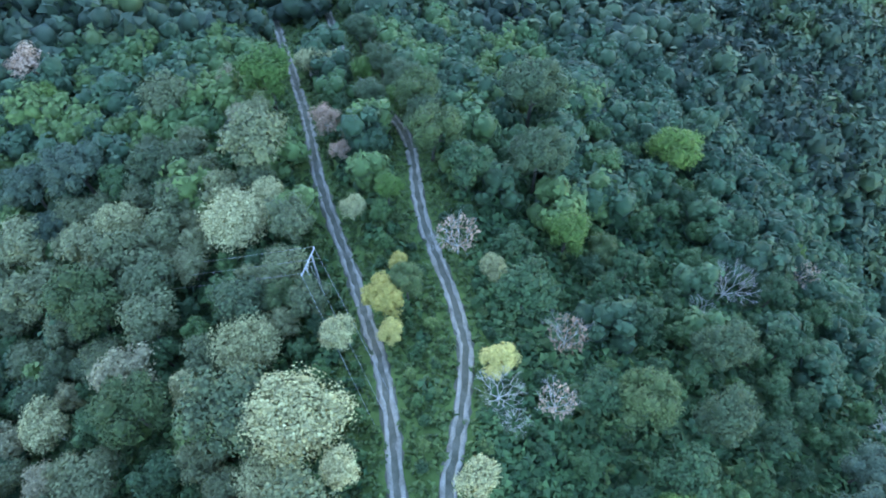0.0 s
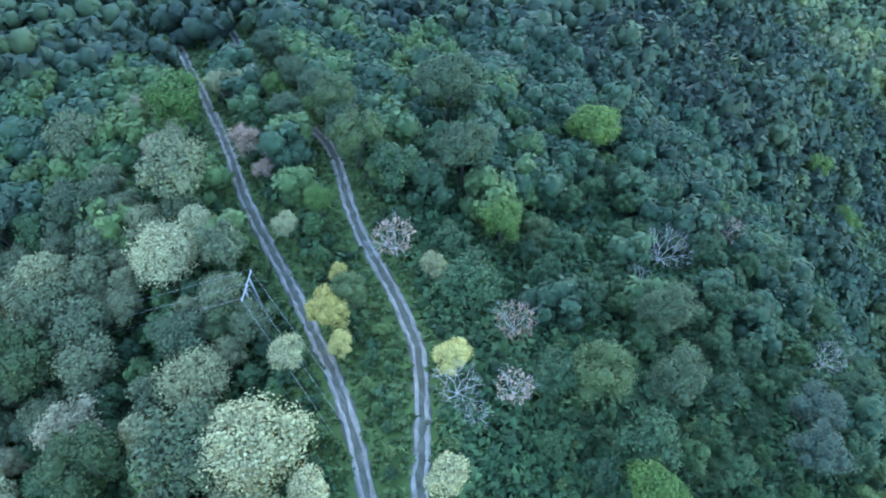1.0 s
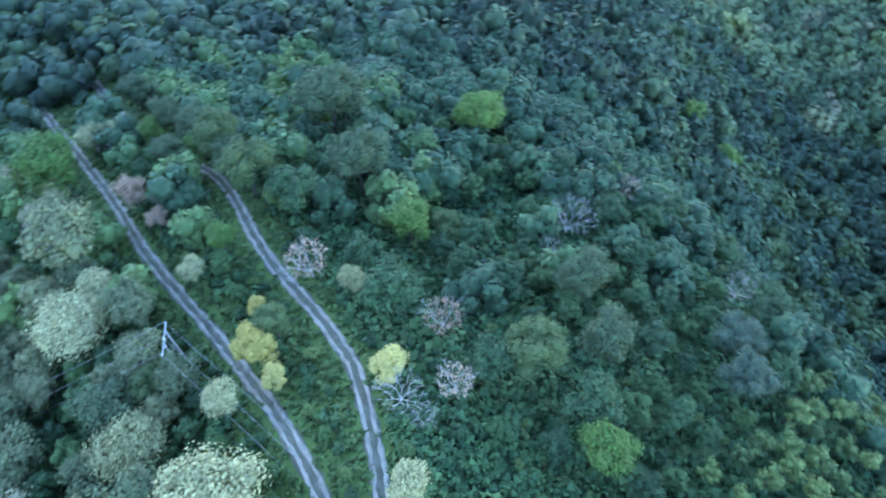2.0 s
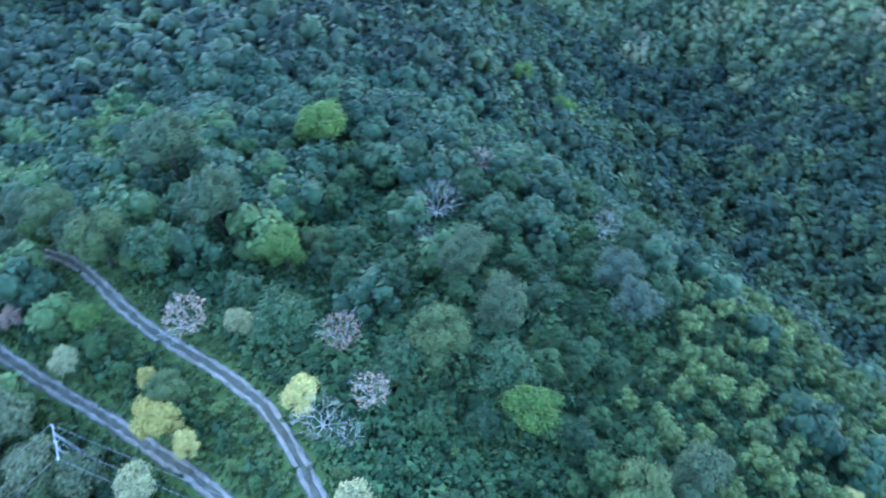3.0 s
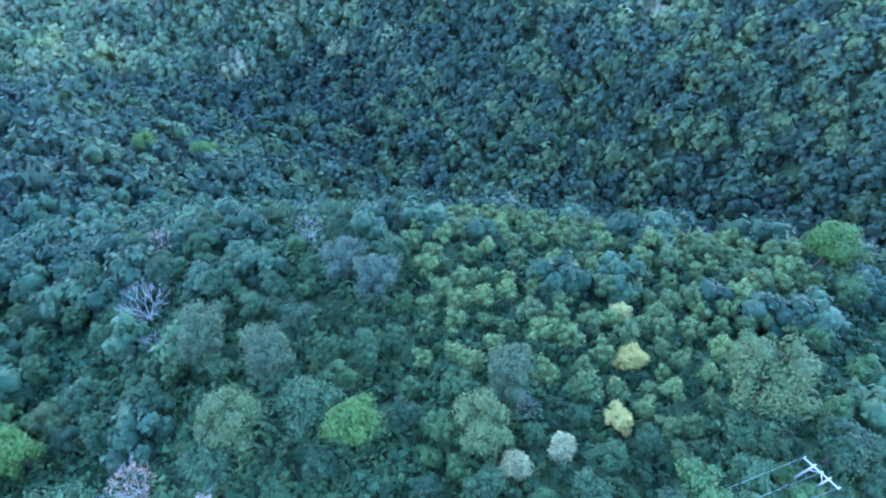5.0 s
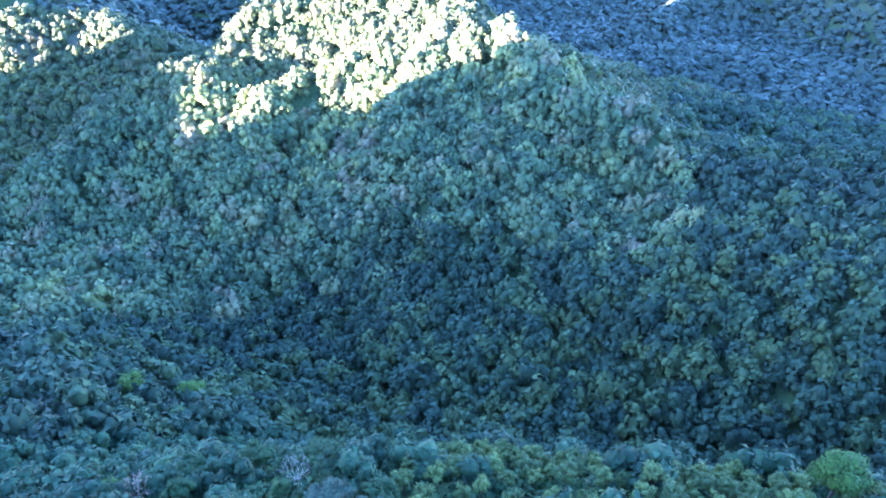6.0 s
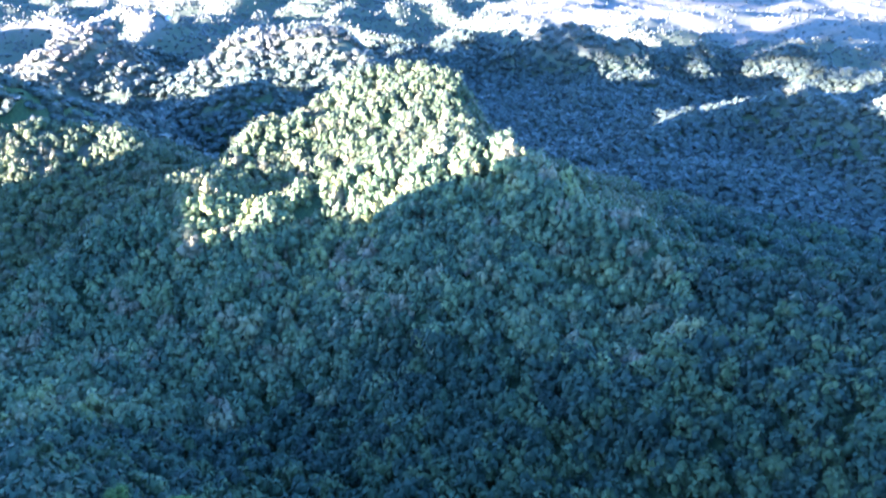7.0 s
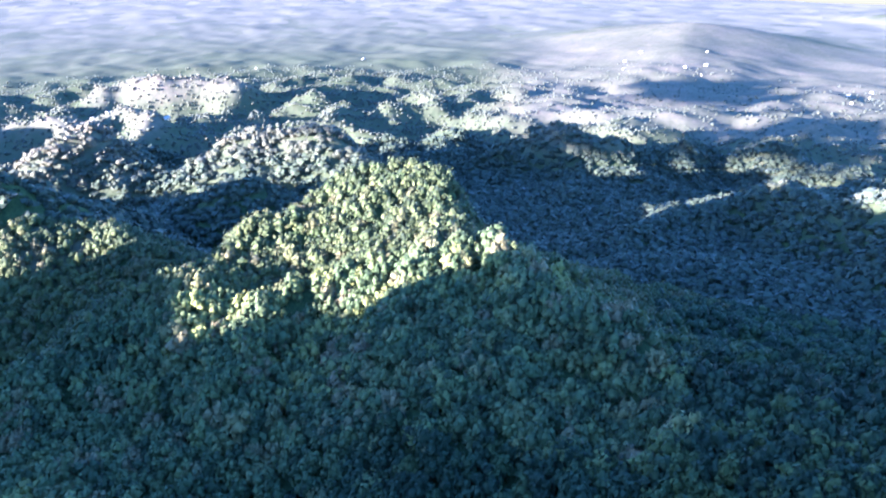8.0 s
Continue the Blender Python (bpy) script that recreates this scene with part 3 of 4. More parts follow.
def bare_kind(name, label, seed, tall=6.0, spread=0.75, bark=None, depth=4, leaves=None):
    """A leafless tree: a forking bleached skeleton, with a few last leaves where there are some."""
    pick = random.Random(seed)
    tree = tagged(holder(name), label, "tree")
    bm = bmesh.new()
    limb(bm, (0, 0, -0.8), (0, 0, tall * 0.3), 0.17, 0.13, 7)
    part("trunk", bm, bark or BARK_PALE, tree)
    for k in range(6):
        bm = bmesh.new()
        a = 2 * math.pi * k / 6 + pick.uniform(-0.4, 0.4)
        grow(bm, pick, Vector((0, 0, tall * 0.28)), Vector((math.cos(a) * 0.7, math.sin(a) * 0.7, 0.9)).normalized(), tall * 0.27, 0.066, depth - 1, spread)
        part("branch", bm, bark or BARK_PALE, tree)
    if leaves:
        rng = np.random.RandomState(seed)
        n = 340
        way = rng.normal(size=(n, 3))
        way /= np.linalg.norm(way, axis=1)[:, None]
        at = way * rng.uniform(0.45, 1.0, (n, 1)) ** 0.5 * tall * [0.42, 0.42, 0.34] + [0, 0, tall * 0.72]
        side, up = rng.normal(size=(n, 3)) * 0.11, rng.normal(size=(n, 3)) * 0.11
        quad = np.stack([at + side, at + up, at - side, at - up], 1).reshape(-1, 3)
        base = 4 * np.arange(n)[:, None]
        foliage_part = new("leaves", array_mesh("leaves", quad, np.concatenate([base + [0, 1, 2], base + [0, 2, 3]]), leaves))
        foliage_part.parent = tree
    return tree


def plant(kind, x, y, size, turn=None, sink=0.0):
    """A copy of a tree kind on the ground."""
    pick = random.Random(round(x * 31 + y * 17))
    turn = pick.uniform(0, 360) if turn is None else turn
    lean = pick.uniform(-4, 4)
    m = pose(x, y, height(x, y) - sink, lean, pick.uniform(-4, 4), turn) @ Matrix.Diagonal((size * pick.uniform(0.9, 1.1), size * pick.uniform(0.9, 1.1), size, 1))
    return copy_thing(kind, m)


def used(kind, x, y, size):
    """Puts the first of a kind itself, so that no model stands by unused."""
    kind.matrix_basis = pose(x, y, height(x, y), 0, 0, 0) @ Matrix.Diagonal((size, size, size, 1))
    return kind


TRACK_POINTS = np.array([p[:] for p in LINE_WEST + LINE_EAST])


def off_tracks(x, y):
    """How far a place is from the nearer track's middle."""
    return math.sqrt((((TRACK_POINTS - (x, y)) ** 2).sum(1)).min())


class Scatter:
    """Places that keep apart, kept in cells for a quick look round."""

    def __init__(self, cell=8.0):
        self.cell, self.grid = cell, {}

    def free(self, x, y, r, overlap=0.78):
        i, j = math.floor(x / self.cell), math.floor(y / self.cell)
        for a in range(i - 2, i + 3):
            for b in range(j - 2, j + 3):
                for (p, q, s) in self.grid.get((a, b), ()):
                    if (p - x) ** 2 + (q - y) ** 2 < ((r + s) * overlap) ** 2:
                        return False
        return True

    def add(self, x, y, r):
        self.grid.setdefault((math.floor(x / self.cell), math.floor(y / self.cell)), []).append((x, y, r))


def creeper_slope(x, y):
    """The open slope below the eastern track, overgrown with creepers."""
    return 3 < x < 27 + 2 * math.sin(0.3 * y) and 6 < y < 66 and x < 42 - 0.45 * y


standing = Scatter()
SLOPE = "trees of the slope"
BROAD = [tree_kind("broadleaf_tree", "broad green-leaved tree on the wooded slope", mat, 11 + k, lumps=18 + k % 4, leaves=165, leaf=0.052, tall=7.5, wide=3.0, flat=0.75 + 0.06 * (k % 3), group=SLOPE)
         for k, mat in enumerate((LEAF_GREEN, LEAF_DEEP, LEAF_GREEN, LEAF_DEEP, LEAF_DEEP, LEAF_GREEN))]
GREY = [tree_kind("grey_green_tree", "broad grey-green tree with speckled pale leaves", LEAF_GREY, 21 + k, lumps=22 + k, leaves=165, leaf=0.048, tall=7.5, wide=3.0, flat=0.75 + 0.08 * k, gap=0.1, group="grey-green trees of the shady slope") for k in range(3)]
YOUNG = [tree_kind("young_tree", "slim young light-green tree in a dense stand", LEAF_YOUNG, 31 + k, lumps=10, leaves=70, leaf=0.085, tall=6.5, wide=2.1, flat=0.95, group="young trees of the shoulder") for k in range(4)]
BUSHY = [tree_kind("bushy_tree", "low bushy green tree hung with creepers", mat, 41 + k, lumps=10, leaves=70, leaf=0.085, tall=4.2, wide=2.2, flat=0.8, group="bushy trees of the slope") for k, mat in enumerate((LEAF_GREEN, LEAF_DEEP, LEAF_YOUNG))]
BRIGHT = tree_kind("bright_tree", "fresh bright green broadleaf tree", LEAF_BRIGHT, 51, lumps=26, leaves=270, leaf=0.042, tall=8, wide=3.0, flat=0.9)
OLIVE = tree_kind("olive_tree", "round olive-green tree with a dense crown", LEAF_OLIVE, 52, lumps=28, leaves=320, leaf=0.036, tall=8, wide=3.0, flat=0.85)
YELLOW = tree_kind("yellow_tree", "bright yellow-leaved tree beside the track", LEAF_YELLOW, 53, lumps=24, leaves=250, leaf=0.042, tall=7, wide=3.0, flat=0.85, core=0.62)
PALE = tree_kind("pale_tree", "cream-leaved tree with a loose speckled crown", LEAF_PALE, 54, lumps=30, leaves=190, leaf=0.048, tall=7.5, wide=3.0, flat=0.75, gap=0.2, bark=BARK_PALE, core=0.5)
PINK = tree_kind("pink_tree", "thin dusty-pink leaved tree", LEAF_PINK, 55, lumps=16, leaves=150, leaf=0.05, tall=7, wide=3.0, flat=0.9, gap=0.25, bark=BARK_PALE, core=0.4)
PALE_BIG = tree_kind("pale_tree", "wide cream-leaved tree with a loose speckled crown", LEAF_PALE, 57, lumps=46, leaves=260, leaf=0.030, tall=9.0, wide=5.5, flat=0.6, gap=0.25, bark=BARK_PALE, core=0.5)
BLUE = tree_kind("blue_green_tree", "large grey-blue leaved tree with a domed crown", LEAF_BLUE, 56, lumps=26, leaves=280, leaf=0.04, tall=8, wide=3.0, flat=0.85)
DOME = tree_kind("dull_green_tree", "large dull green tree with a domed crown", LEAF_DOME, 58, lumps=28, leaves=280, leaf=0.038, tall=8, wide=3.0, flat=0.8)
BARE = bare_kind("bare_tree", "leafless bleached tree with forking limbs", 61, 6.5, depth=5, spread=0.62)
BARE_PINK = bare_kind("bare_tree", "bleached tree with a few last pink leaves", 62, 6.5, depth=4, spread=0.6, leaves=LEAF_PINK)
# places in the plan, and how wide the crown is (metres)
LANDMARKS = [
    (BRIGHT, 3.0, [(17.5, 56.2, 7.4), (-30.9, 89.1, 8.7), (-8.7, 61.7, 4.0), (-73.7, 92.3, 4.8), (40.1, 81.4, 8.0), (60.0, 65.3, 4.4), (24.6, 14.1, 6.1), (110.9, 96.4, 7.3), (116.2, 85.5, 7.4), (71.6, -51.5, 8.0), (59.8, 65.4, 3.8), (-9.9, 86.4, 4.5), (-16.1, 98.5, 4.4)]),
    (OLIVE, 3.0, [(-4.9, 84.8, 10.1), (-2.3, 72.7, 7.2), (23.7, 28.2, 6.6), (-37.9, 28.4, 8.1), (-50.0, 45.2, 8.9), (-20.8, 43.5, 4.7), (23.0, 55.1, 4.3), (26.5, 0.1, 6.2), (38.2, -32.9, 9.3), (-5.0, 43.8, 4.4)]),
    (YELLOW, 3.0, [(-7.8, 41.9, 6.2), (-6.7, 37.1, 3.5), (6.4, 32.7, 4.9), (-6.6, 49.4, 3.2), (41.5, -18.1, 4.4), (31.9, -16.2, 3.9), (51.2, -17.3, 3.3), (38.4, -16.2, 1.8)]),
    (PALE, 3.0, [(-25.9, 61.5, 5.6), (6.4, 48.3, 4.4), (-13.6, 58.8, 4.2), (-27.2, 104.2, 5.8), (-22.6, 105.0, 4.8), (3.5, 17.9, 5.2), (-32.3, 31.4, 5.7), (-52.4, 28.8, 8.1), (-13.2, 36.4, 5.6), (23.8, -4.4, 3.9), (26.5, -9.4, 3.7), (-49.2, 60.0, 8.4), (-10.8, 19.0, 5.5)]),
    (PALE_BIG, 5.5, [(-30.4, 57.3, 10.5), (-24.6, 36.4, 9.6), (-16.1, 24.4, 12.6), (-19.2, 19.2, 7.8)]),
    (PINK, 3.0, [(-19.8, 78.9, 5.5), (-78.0, 98.5, 9.9), (-16.9, 72.0, 3.6)]),
    (BARE, 2.75, [(6.1, 28.2, 4.6), (7.6, 25.1, 3.1), (42.8, 52.4, 7.7), (37.7, 48.1, 4.2), (-34.2, 77.3, 6.4), (-16.0, 118.8, 5.0), (62.9, 32.4, 5.9), (-24.9, 102.4, 4.1), (32.2, -5.2, 3.5)]),
    (BARE_PINK, 2.7, [(15.2, 37.7, 5.3), (12.8, 27.6, 4.3), (1.7, 53.0, 6.0), (-15.3, 75.1, 3.9), (60.9, 60.7, 5.4)]),
    (BLUE, 3.0, [(52.7, 23.2, 8.7), (49.4, 17.8, 7.4), (-62.8, 61.8, 6.4), (-59.8, 71.5, 9.3), (-67.8, 69.0, 8.5)]),
    (DOME, 3.0, [(33.1, 27.3, 9.4), (36.7, 38.7, 7.3), (13.9, 69.2, 8.8), (14.5, 88.0, 10.1), (35.0, -2.9, 6.6), (-3.6, 80.0, 6.0), (-13.2, 86.0, 5.6), (-8.3, 92.0, 6.4), (-12.4, 100.0, 6.4), (-18.6, 116.5, 6.0)]),
]
for kind, half, places in LANDMARKS:
    for k, (x, y, across) in enumerate(places):
        standing.add(x, y, across * (0.66 if kind in (BARE, BARE_PINK) else 0.52))
        (plant if k else used)(kind, x, y, across / ((2.36 if kind in (OLIVE, DOME, BLUE) else 2.0) * half))

rng = random.Random(5)
counts = {"broad": 0, "grey": 0, "young": 0, "bushy": 0}
spots = []
for _ in range(40000):
    az, far = radians(rng.uniform(-82, 150)), math.sqrt(rng.uniform(8**2, 118**2))
    spots.append((math.sin(az) * far, math.cos(az) * far))
spots.sort(key=lambda p: math.hypot(*p) // 30)
for bushy in (False, True):
    for x, y in spots:
        far, az = math.hypot(x, y), math.degrees(math.atan2(x, y))
        young = 76 < az < 130 and 36 < far < 100
        if bushy:
            r, kinds, key = rng.uniform(1.2, 2.0), BUSHY, "bushy"
        elif young:
            r, kinds, key = rng.uniform(1.7, 2.7), YOUNG, "young"
        elif x < -12 - 0.1 * y and rng.random() < 0.6:
            r, kinds, key = rng.choice((2.2, 2.6, 3.0, 3.4, 3.8, 4.3)), GREY, "grey"
        else:
            r, kinds, key = rng.choice((2.2, 2.6, 3.0, 3.4, 3.8, 4.2)), BROAD, "broad"
        if creeper_slope(x, y) and rng.random() < (0.9 if bushy else 0.985):
            continue
        if counts[key] >= {"broad": 210, "grey": 110, "young": 300, "bushy": 240}[key] or not standing.free(x, y, r, 0.76 if key == "young" else 0.72) or off_tracks(x, y) < (1.6 + 0.9 * r if bushy else 3.6 + 0.7 * r):
            continue
        standing.add(x, y, r)
        k = kinds[counts[key] % len(kinds)]
        (used if counts[key] < len(kinds) else plant)(k, x, y, r / {"broad": 3.0, "grey": 3.0, "young": 2.4, "bushy": 2.2}[key])
        counts[key] += 1
# bushes that fill the strip between the tracks where it narrows
for k in range(44):
    y = rng.uniform(36, 104)
    west, east = [min(line, key=lambda p: abs(p.y - y)).x for line in (LINE_WEST, LINE_EAST)]
    x, r = rng.uniform(west + 2.6, east - 2.6), rng.uniform(0.9, 1.7)
    if standing.free(x, y, r, 0.7):
        standing.add(x, y, r)
        plant(BUSHY[2] if k % 3 else BUSHY[0], x, y, r / 2.2)


# ---- woods too many to count ----
def woods(name, label, material, seed, near, far, az_from, az_to, spacing, lumps, leaves, ball, leaf, tall, keep=None, stretch=(0.9, 1.3), by_height=False, fill=1.0, core=0.66, lean=0.0):
    rng = np.random.RandomState(seed)
    kinds = [crown_arrays(rng, lumps, leaves, ball, leaf, 0.95, 0.0, core) for _ in range(6)]
    # a jittered grid in the plan
    xs = np.arange(-far, far, spacing)
    gx, gy = [g.ravel() for g in np.meshgrid(xs, xs)]
    gx = gx + rng.uniform(-0.6, 0.6, gx.shape) * spacing
    gy = gy + rng.uniform(-0.6, 0.6, gy.shape) * spacing
    r, a = np.hypot(gx, gy), np.degrees(np.arctan2(gx, gy))
    ok = (r > near) & (r < far) & (a > az_from) & (a < az_to)
    gx, gy = gx[ok], gy[ok]
    if keep is not None:
        ok = keep(gx, gy, rng)
        gx, gy = gx[ok], gy[ok]
    gz = hills(gx, gy)
    size = fill * spacing * (0.68 + 0.5 * rng.beta(1.6, 2.4, len(gx)))
    turn = rng.uniform(0, 6.28, len(gx))
    which = rng.randint(0, len(kinds), len(gx))
    tone = np.clip(rng.uniform(0, 1, len(gx)) + 0.15 * waves(gx, gy, 0.03, 9), 0, 1)
    # yellower and lighter west, darker east: the light from the west put into the tone
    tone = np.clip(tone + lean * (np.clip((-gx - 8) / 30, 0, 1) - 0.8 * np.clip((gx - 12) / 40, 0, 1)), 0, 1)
    if by_height:  # paler on the ridges, darker in the valleys: sun and shade put into the tone
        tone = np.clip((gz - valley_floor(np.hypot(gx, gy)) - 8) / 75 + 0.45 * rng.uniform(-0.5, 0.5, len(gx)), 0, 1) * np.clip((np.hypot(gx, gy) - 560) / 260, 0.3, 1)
    verts, faces, tint, count = [], [], [], 0
    for k, (v, f) in enumerate(kinds):
        pick = np.where(which == k)[0]
        if not len(pick):
            continue
        c, s, z = np.cos(turn[pick])[:, None], np.sin(turn[pick])[:, None], size[pick][:, None]
        p = np.stack([(v[:, 0] * c - v[:, 1] * s) * z + gx[pick][:, None], (v[:, 0] * s + v[:, 1] * c) * z + gy[pick][:, None],
                      v[:, 2] * z * rng.uniform(*stretch, (len(pick), 1)) + (gz[pick] + tall * size[pick])[:, None]], -1)
        verts.append(p.reshape(-1, 3))
        faces.append((f[None] + (np.arange(len(pick)) * len(v))[:, None, None] + count).reshape(-1, 3))
        tint.append(np.repeat(tone[pick], len(v)))
        count += len(pick) * len(v)
    me = array_mesh(name, np.vstack(verts), np.vstack(faces), material, np.concatenate(tint))
    return tagged(new(name, me), label, "woods", kind="stuff")


def not_standing(x, y, rng):
    return np.array([standing.free(p, q, 1.2, 0.7) and off_tracks(p, q) > 5 and not (creeper_slope(p, q) and rng.uniform() < 0.9) for p, q in zip(x, y)])


def undergrowth_room(x, y, rng):
    return np.array([off_tracks(p, q) > 3.2 + abs(rng.normal(0, 1.5)) for p, q in zip(x, y)])


def verge_room(x, y, rng):
    off = np.array([off_tracks(p, q) for p, q in zip(x, y)])
    return (off > 0.98 + abs(rng.normal(0, 0.3, len(x)))) & (off < 8.5 + rng.normal(0, 1.5, len(x)))


def wooded(x, y, rng):
    return rng.uniform(0, 1, len(x)) > 0.4 * bare_patches(x, y)


def sparse_on_ridges(x, y, rng):
    rise = hills(x, y) - valley_floor(np.hypot(x, y)) + 8 * waves(x, y, 0.04, 6)
    return rng.uniform(0, 1, len(x)) > np.clip((rise - 20) / 60, 0, 0.3)


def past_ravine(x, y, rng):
    """Where the ravine's woods, coloured dark for shade, give way to those of the hill: an uneven line."""
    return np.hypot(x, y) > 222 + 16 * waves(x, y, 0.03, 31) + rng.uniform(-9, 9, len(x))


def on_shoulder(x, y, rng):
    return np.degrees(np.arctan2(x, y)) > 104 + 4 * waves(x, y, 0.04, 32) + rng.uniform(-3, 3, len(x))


def far_room(x, y, rng):
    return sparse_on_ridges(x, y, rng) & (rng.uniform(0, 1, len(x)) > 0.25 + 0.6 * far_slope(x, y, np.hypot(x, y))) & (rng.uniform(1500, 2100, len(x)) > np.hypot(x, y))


woods("near_woods", "dense green woods of the ravine, leaves darkened for its shade and slopes", LEAF_FAR, 3, 20, 130, -85, 150, 4.8, 10, 44, BALL_0, 0.1, 0.7, not_standing, (0.95, 1.35), fill=1.12, lean=0.3, core=0.92)
woods("verge_plants", "rough grass and low herbs beside the tracks", GRASS, 9, 6, 150, -40, 100, 0.85, 1, 14, BALL_0, 0.4, -0.1, verge_room, core=0)
woods("undergrowth", "tangled creepers and shrubs under the trees", LEAF_CREEPER, 8, 6, 112, -85, 150, 2.1, 1, 34, BALL_0, 0.26, 0.1, undergrowth_room, core=0.5)
woods("creepers", "mats of creeper leaves over the open slope", LEAF_CREEPER, 18, 6, 66, 5, 88, 1.0, 1, 26, GEM, 0.34, 0.35, lambda x, y, r: np.array([creeper_slope(p, q) and off_tracks(p, q) > 2.6 for p, q in zip(x, y)]), (0.7, 1.3), fill=1.1, core=0.6)
woods("ridge_woods", "woods along the falling ridge and its western slope", LEAF_DARKENED, 19, 128, 345, -48, 22, 6.0, 7, 9, BALL_0, 0.17, 0.6, lambda x, y, r: np.array([off_tracks(p, q) > 4 for p, q in zip(x, y)]), (1.0, 1.4), fill=1.15, core=0.95)
woods("ravine_woods", "dense green woods of the ravine, leaves darkened for its shade", LEAF_DARKENED, 4, 122, 255, 22, 134, 5.4, 9, 20, GEM, 0.14, 0.6, lambda x, y, r: ~past_ravine(x, y, r), (1.1, 1.6), fill=1.2, core=0.8)
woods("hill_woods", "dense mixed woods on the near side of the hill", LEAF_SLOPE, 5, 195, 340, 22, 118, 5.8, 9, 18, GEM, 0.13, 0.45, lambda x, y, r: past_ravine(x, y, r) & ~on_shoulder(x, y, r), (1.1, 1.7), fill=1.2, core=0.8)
# the shoulder's deeper shade comes from the darker leaf colour
woods("shoulder_woods", "green woods on the near shoulder of the hill, leaves darkened for shade", LEAF_DARKENED, 12, 195, 345, 92, 128, 5.8, 9, 18, GEM, 0.13, 0.4, lambda x, y, r: past_ravine(x, y, r) & on_shoulder(x, y, r), (1.1, 1.6), fill=1.25, core=0.8)
woods("hilltop_woods", "dense mixed woods over the top of the hill", LEAF_HILL, 15, 340, 500, 44, 112, 4.2, 6, 12, GEM, 0.16, 0.35, lambda x, y, r: wooded(x, y, r) & ~on_shoulder(x, y, r), (1.0, 1.5), fill=1.4, core=0.8)
woods("back_woods", "green woods behind the shoulder of the hill, leaves darkened for shade", LEAF_DARKENED, 16, 345, 500, 92, 128, 5.2, 5, 8, GEM, 0.2, 0.3, on_shoulder, (0.9, 1.3), fill=1.25, core=0.95)
woods("valley_woods", "woods behind the hill, toned dark in shaded valleys and pale on lit ridges", LEAF_LIGHT_RAMP, 6, 500, 1050, 45, 123, 7.0, 3, 5, GEM, 0.3, 0.2, sparse_on_ridges, (0.6, 0.85), True, 1.35, core=0.85)
woods("far_scrub", "scattered scrub trees on far ridges, toned paler with height as if lit", LEAF_SCRUB, 7, 1050, 2100, 45, 123, 6.8, 1, 0, GEM, 0.55, 0.1, far_room, (0.6, 0.9), True, 0.75, core=1.0)


# ---- the power line: two-legged frames with a long cross-arm, and three wires ----
def frame_pole(x, y, turn, tall, reach, label):
    pole = tagged(holder("power_pole", (x, y, height(x, y)), turn), label, "pole", "poles of the power line")
    for side in (-1, 1):
        bm = bmesh.new()
        limb(bm, (side * reach * 0.42, 0, -0.8), (side * reach * 0.42, 0, tall + 0.25), 0.17, 0.12, 10)
        part("leg", bm, CONCRETE, pole)
    bm = bmesh.new()
    bmesh.ops.create_cube(bm, size=1, matrix=Matrix.Translation((0, 0.16, tall)) @ Matrix.Diagonal((2 * reach, 0.14, 0.18, 1)))
    bmesh.ops.bevel(bm, geom=bm.edges[:], offset=0.02, segments=1, affect="EDGES")
    part("cross_arm", bm, CONCRETE, pole)
    for side in (-1, 1):
        bm = bmesh.new()
        limb(bm, (side * reach * 0.42, 0.12, tall - 1.5), (0, 0.12, tall - 0.05), 0.05, 0.05, 6)
        part("brace", bm, CONCRETE, pole)
    for s in (-0.95, 0, 0.95):
        bm = bmesh.new()
        for k in range(4):
            limb(bm, (s * reach, 0.16, tall + 0.09 + 0.1 * k), (s * reach, 0.16, tall + 0.15 + 0.1 * k), 0.09, 0.05, 8)
        limb(bm, (s * reach, 0.16, tall + 0.05), (s * reach, 0.16, tall + 0.5), 0.03, 0.03, 6)
        part("insulator", bm, CERAMIC, pole, "grey ceramic insulator")
    m = pole.matrix_basis
    return [m @ Vector((s * reach, 0.16, tall + 0.5)) for s in (-0.95, 0, 0.95)]


def wire(a, b, sag, thick=0.018):
    bm = bmesh.new()
    points = [a.lerp(b, k / 24) - Vector((0, 0, sag * 4 * (k / 24) * (1 - k / 24))) for k in range(25)]
    for p, q in zip(points, points[1:]):
        limb(bm, p, q, thick, thick, 5)
    me = bpy.data.meshes.new("power_wire")
    bm.to_mesh(me)
    bm.free()
    me.materials.append(WIRE)
    return tagged(new("power_wire", me), "thin sagging power wire strung between poles", "wire", "wires of the power line")


POLES = [
    frame_pole(-17.6, 46.5, 74, 8.5, 2.2, "pale concrete two-legged pole frame above the bushes"),
    frame_pole(27.2, -36.2, 50, 8.5, 2.2, "pale concrete two-legged pole frame near the track"),
    frame_pole(-150, 66, 88, 9.0, 2.2, "pale concrete two-legged pole frame down the slope"),
]
for (a, b, sag) in ((0, 1, 1.2), (2, 0, 3.0)):
    for p, q in zip(POLES[a], POLES[b]):
        wire(p, q, sag)


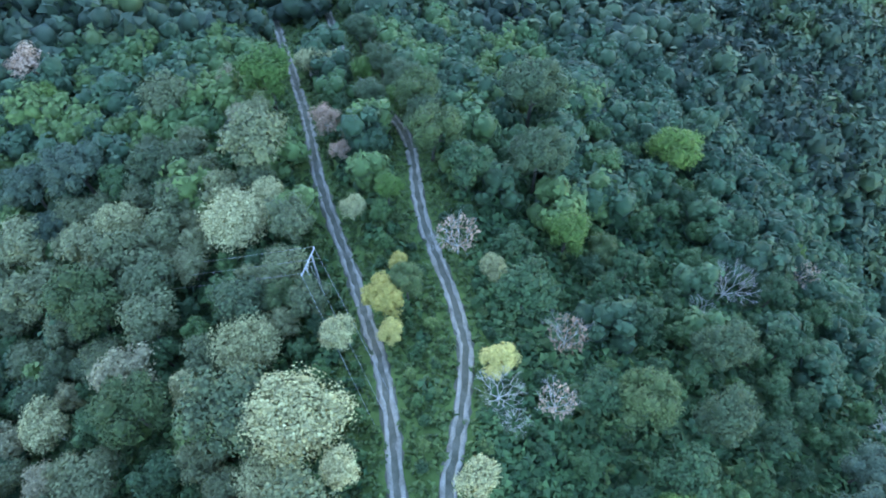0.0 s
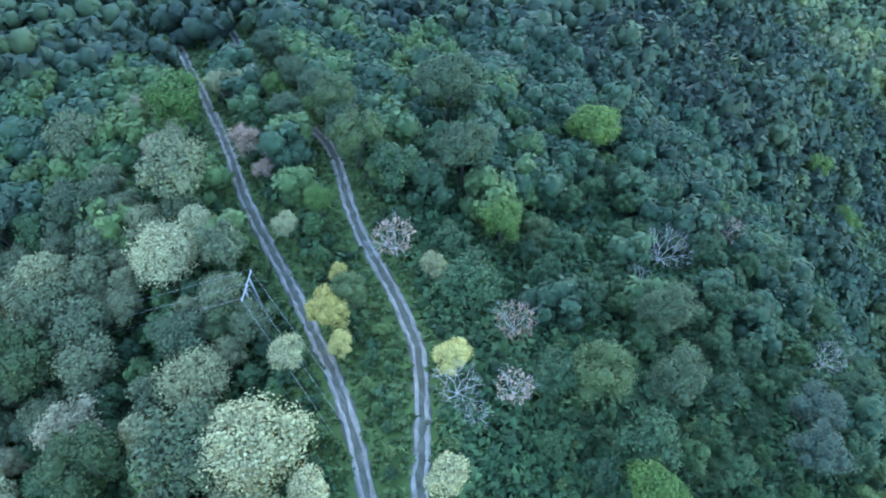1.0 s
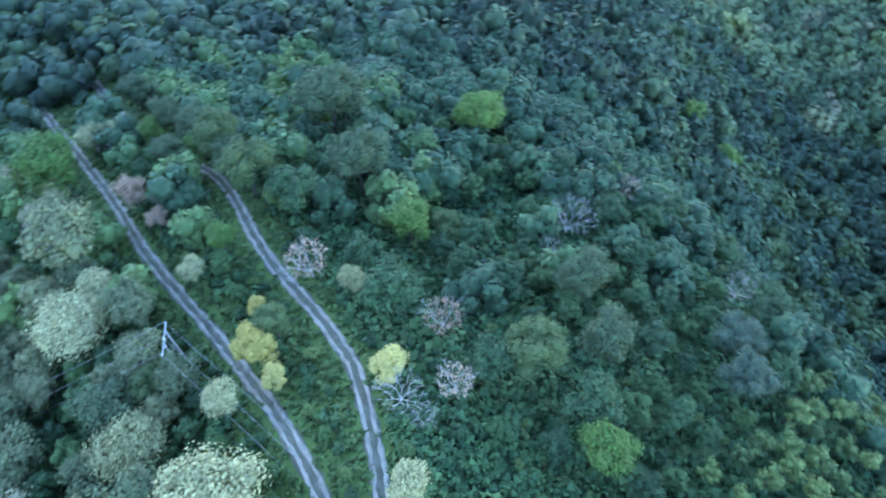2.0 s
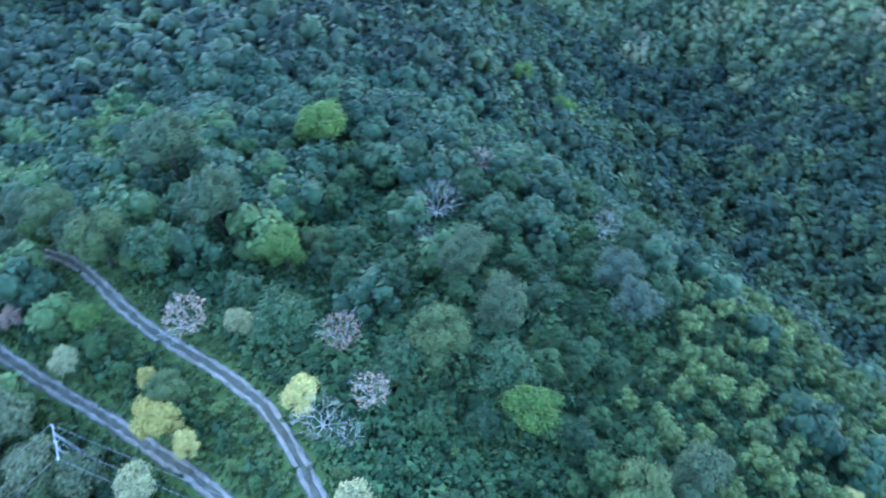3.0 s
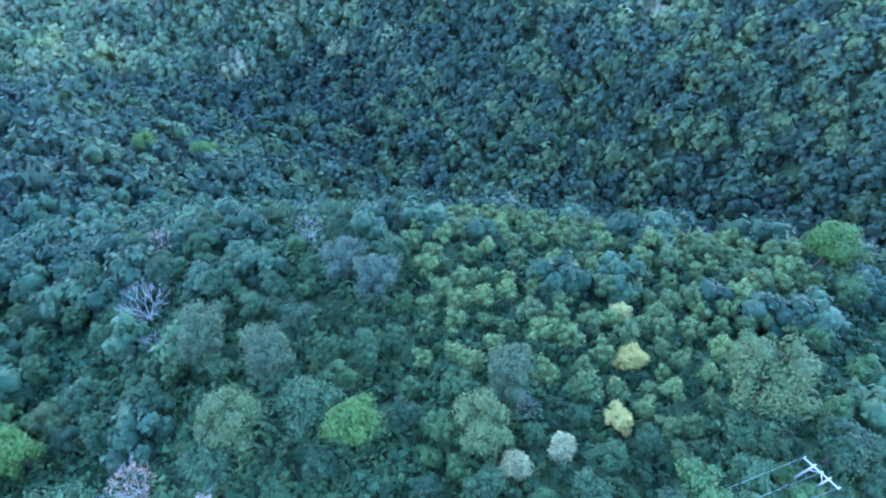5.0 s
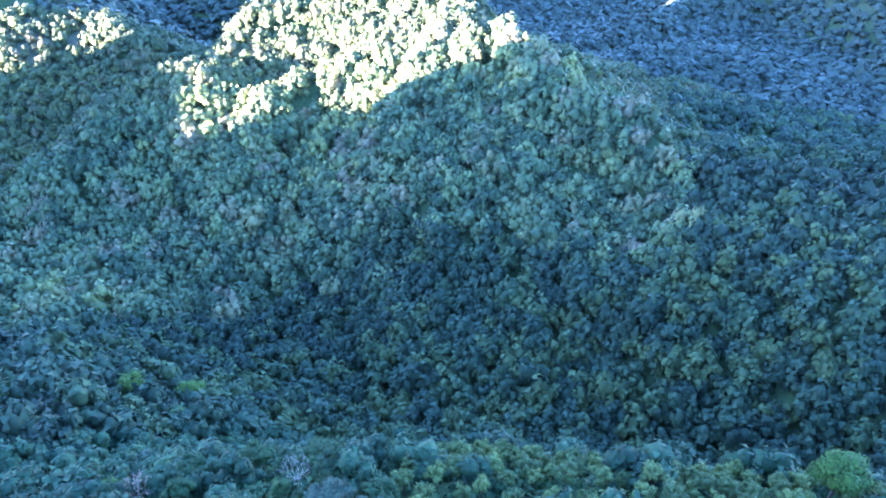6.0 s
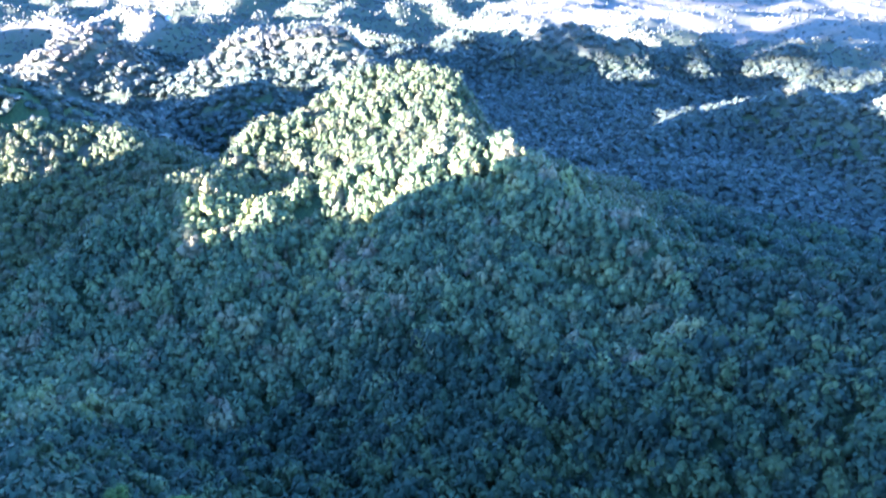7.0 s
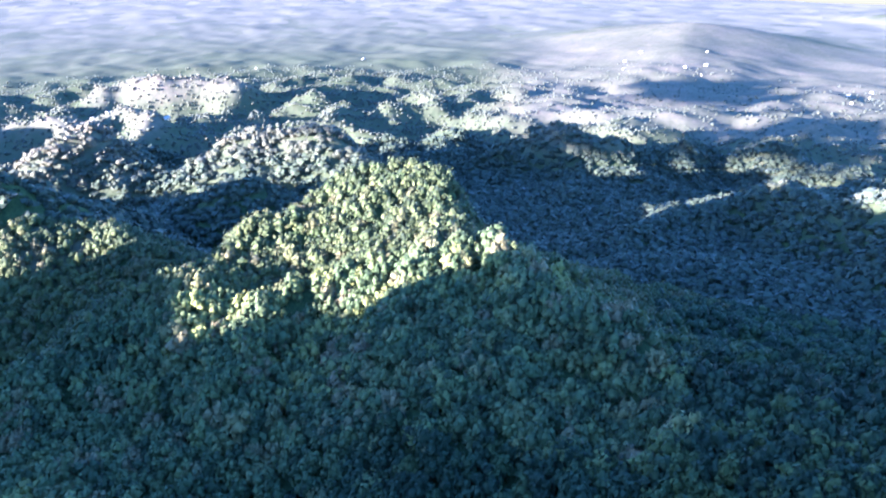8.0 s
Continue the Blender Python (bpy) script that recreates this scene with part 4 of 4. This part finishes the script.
# ---- far houses ----
def house_kind(wide, deep, tall):
    house = tagged(holder("house"), "small white house with a pale metal roof on a far ridge", "house", "houses of the far villages")
    bm = bmesh.new()
    bmesh.ops.create_cube(bm, size=1, matrix=Matrix.Translation((0, 0, tall / 2 - 1)) @ Matrix.Diagonal((wide, deep, tall + 2, 1)))
    part("wall", bm, WALL, house)
    bm = bmesh.new()
    e = 0.6
    ends = [[bm.verts.new((sx * (wide / 2 + e), y, z)) for y, z in ((-deep / 2 - e, tall), (0, tall + deep * 0.28), (deep / 2 + e, tall), (0, tall + deep * 0.28 - 0.5))] for sx in (-1, 1)]
    for k in range(4):
        bm.faces.new((ends[0][k], ends[0][(k + 1) % 4], ends[1][(k + 1) % 4], ends[1][k]))
    bm.faces.new(ends[0])
    bm.faces.new(ends[1][::-1])
    bmesh.ops.recalc_face_normals(bm, faces=bm.faces[:])
    part("roof", bm, ROOF, house)
    return house


HOUSES = [house_kind(12, 8, 4), house_kind(9, 7, 6), house_kind(18, 9, 4)]
# villages: azimuth from and to, distance from and to, how many
VILLAGES = [(52, 58, 1180, 1290, 26), (58.5, 66, 1080, 1250, 6), (96, 103, 1900, 2300, 8), (109, 116, 1500, 2000, 10), (88, 92, 800, 900, 3), (60, 84, 1700, 2300, 6)]
pick = random.Random(77)
built = 0
for az_a, az_b, far_a, far_b, count in VILLAGES:
    for _ in range(count):
        x, y, _z = spot(pick.uniform(az_a, az_b), pick.uniform(far_a, far_b), 0)
        m = pose(x, y, height(x, y) + 1.5, 0, 0, pick.uniform(0, 180)) @ Matrix.Diagonal((*[pick.uniform(0.5, 0.75)] * 3, 1))
        if built < len(HOUSES):
            HOUSES[built].matrix_basis = m
        else:
            copy_thing(pick.choice(HOUSES), m)
        built += 1


# ---- two low clouds, whose shadows lie on the far slopes ----
def cloud(x, y, ground_z, away, wide, thick, seed):
    rng = np.random.RandomState(seed)
    at = Vector((x, y, ground_z)) + sun_way * away
    verts, faces, count = [], [], 0
    for k in range(26):
        a, r = rng.uniform(0, 6.28), math.sqrt(rng.uniform(0, 1))
        size = thick * rng.uniform(0.5, 1.0) * (1.15 - 0.6 * r)
        v = BALL_2[0] * size * rng.uniform(0.93, 1.07, (len(BALL_2[0]), 1)) * [1.5, 1.5, 0.8] + [math.cos(a) * r * wide / 2, math.sin(a) * r * wide / 2, 0]
        verts.append(v)
        faces.append(BALL_2[1] + count)
        count += len(v)
    me = array_mesh("cloud", np.vstack(verts), np.vstack(faces), CLOUD)
    me.polygons.foreach_set("use_smooth", [True] * len(me.polygons))
    ob = new("cloud", me)
    ob.location = at
    return tagged(ob, "small flat white cloud drifting in the sky", "cloud", kind="structure")


cloud(1687, -397, height(1687, -397), 3400, 300, 36, 1)
cloud(1250, -470, height(1250, -470), 3300, 420, 30, 2)
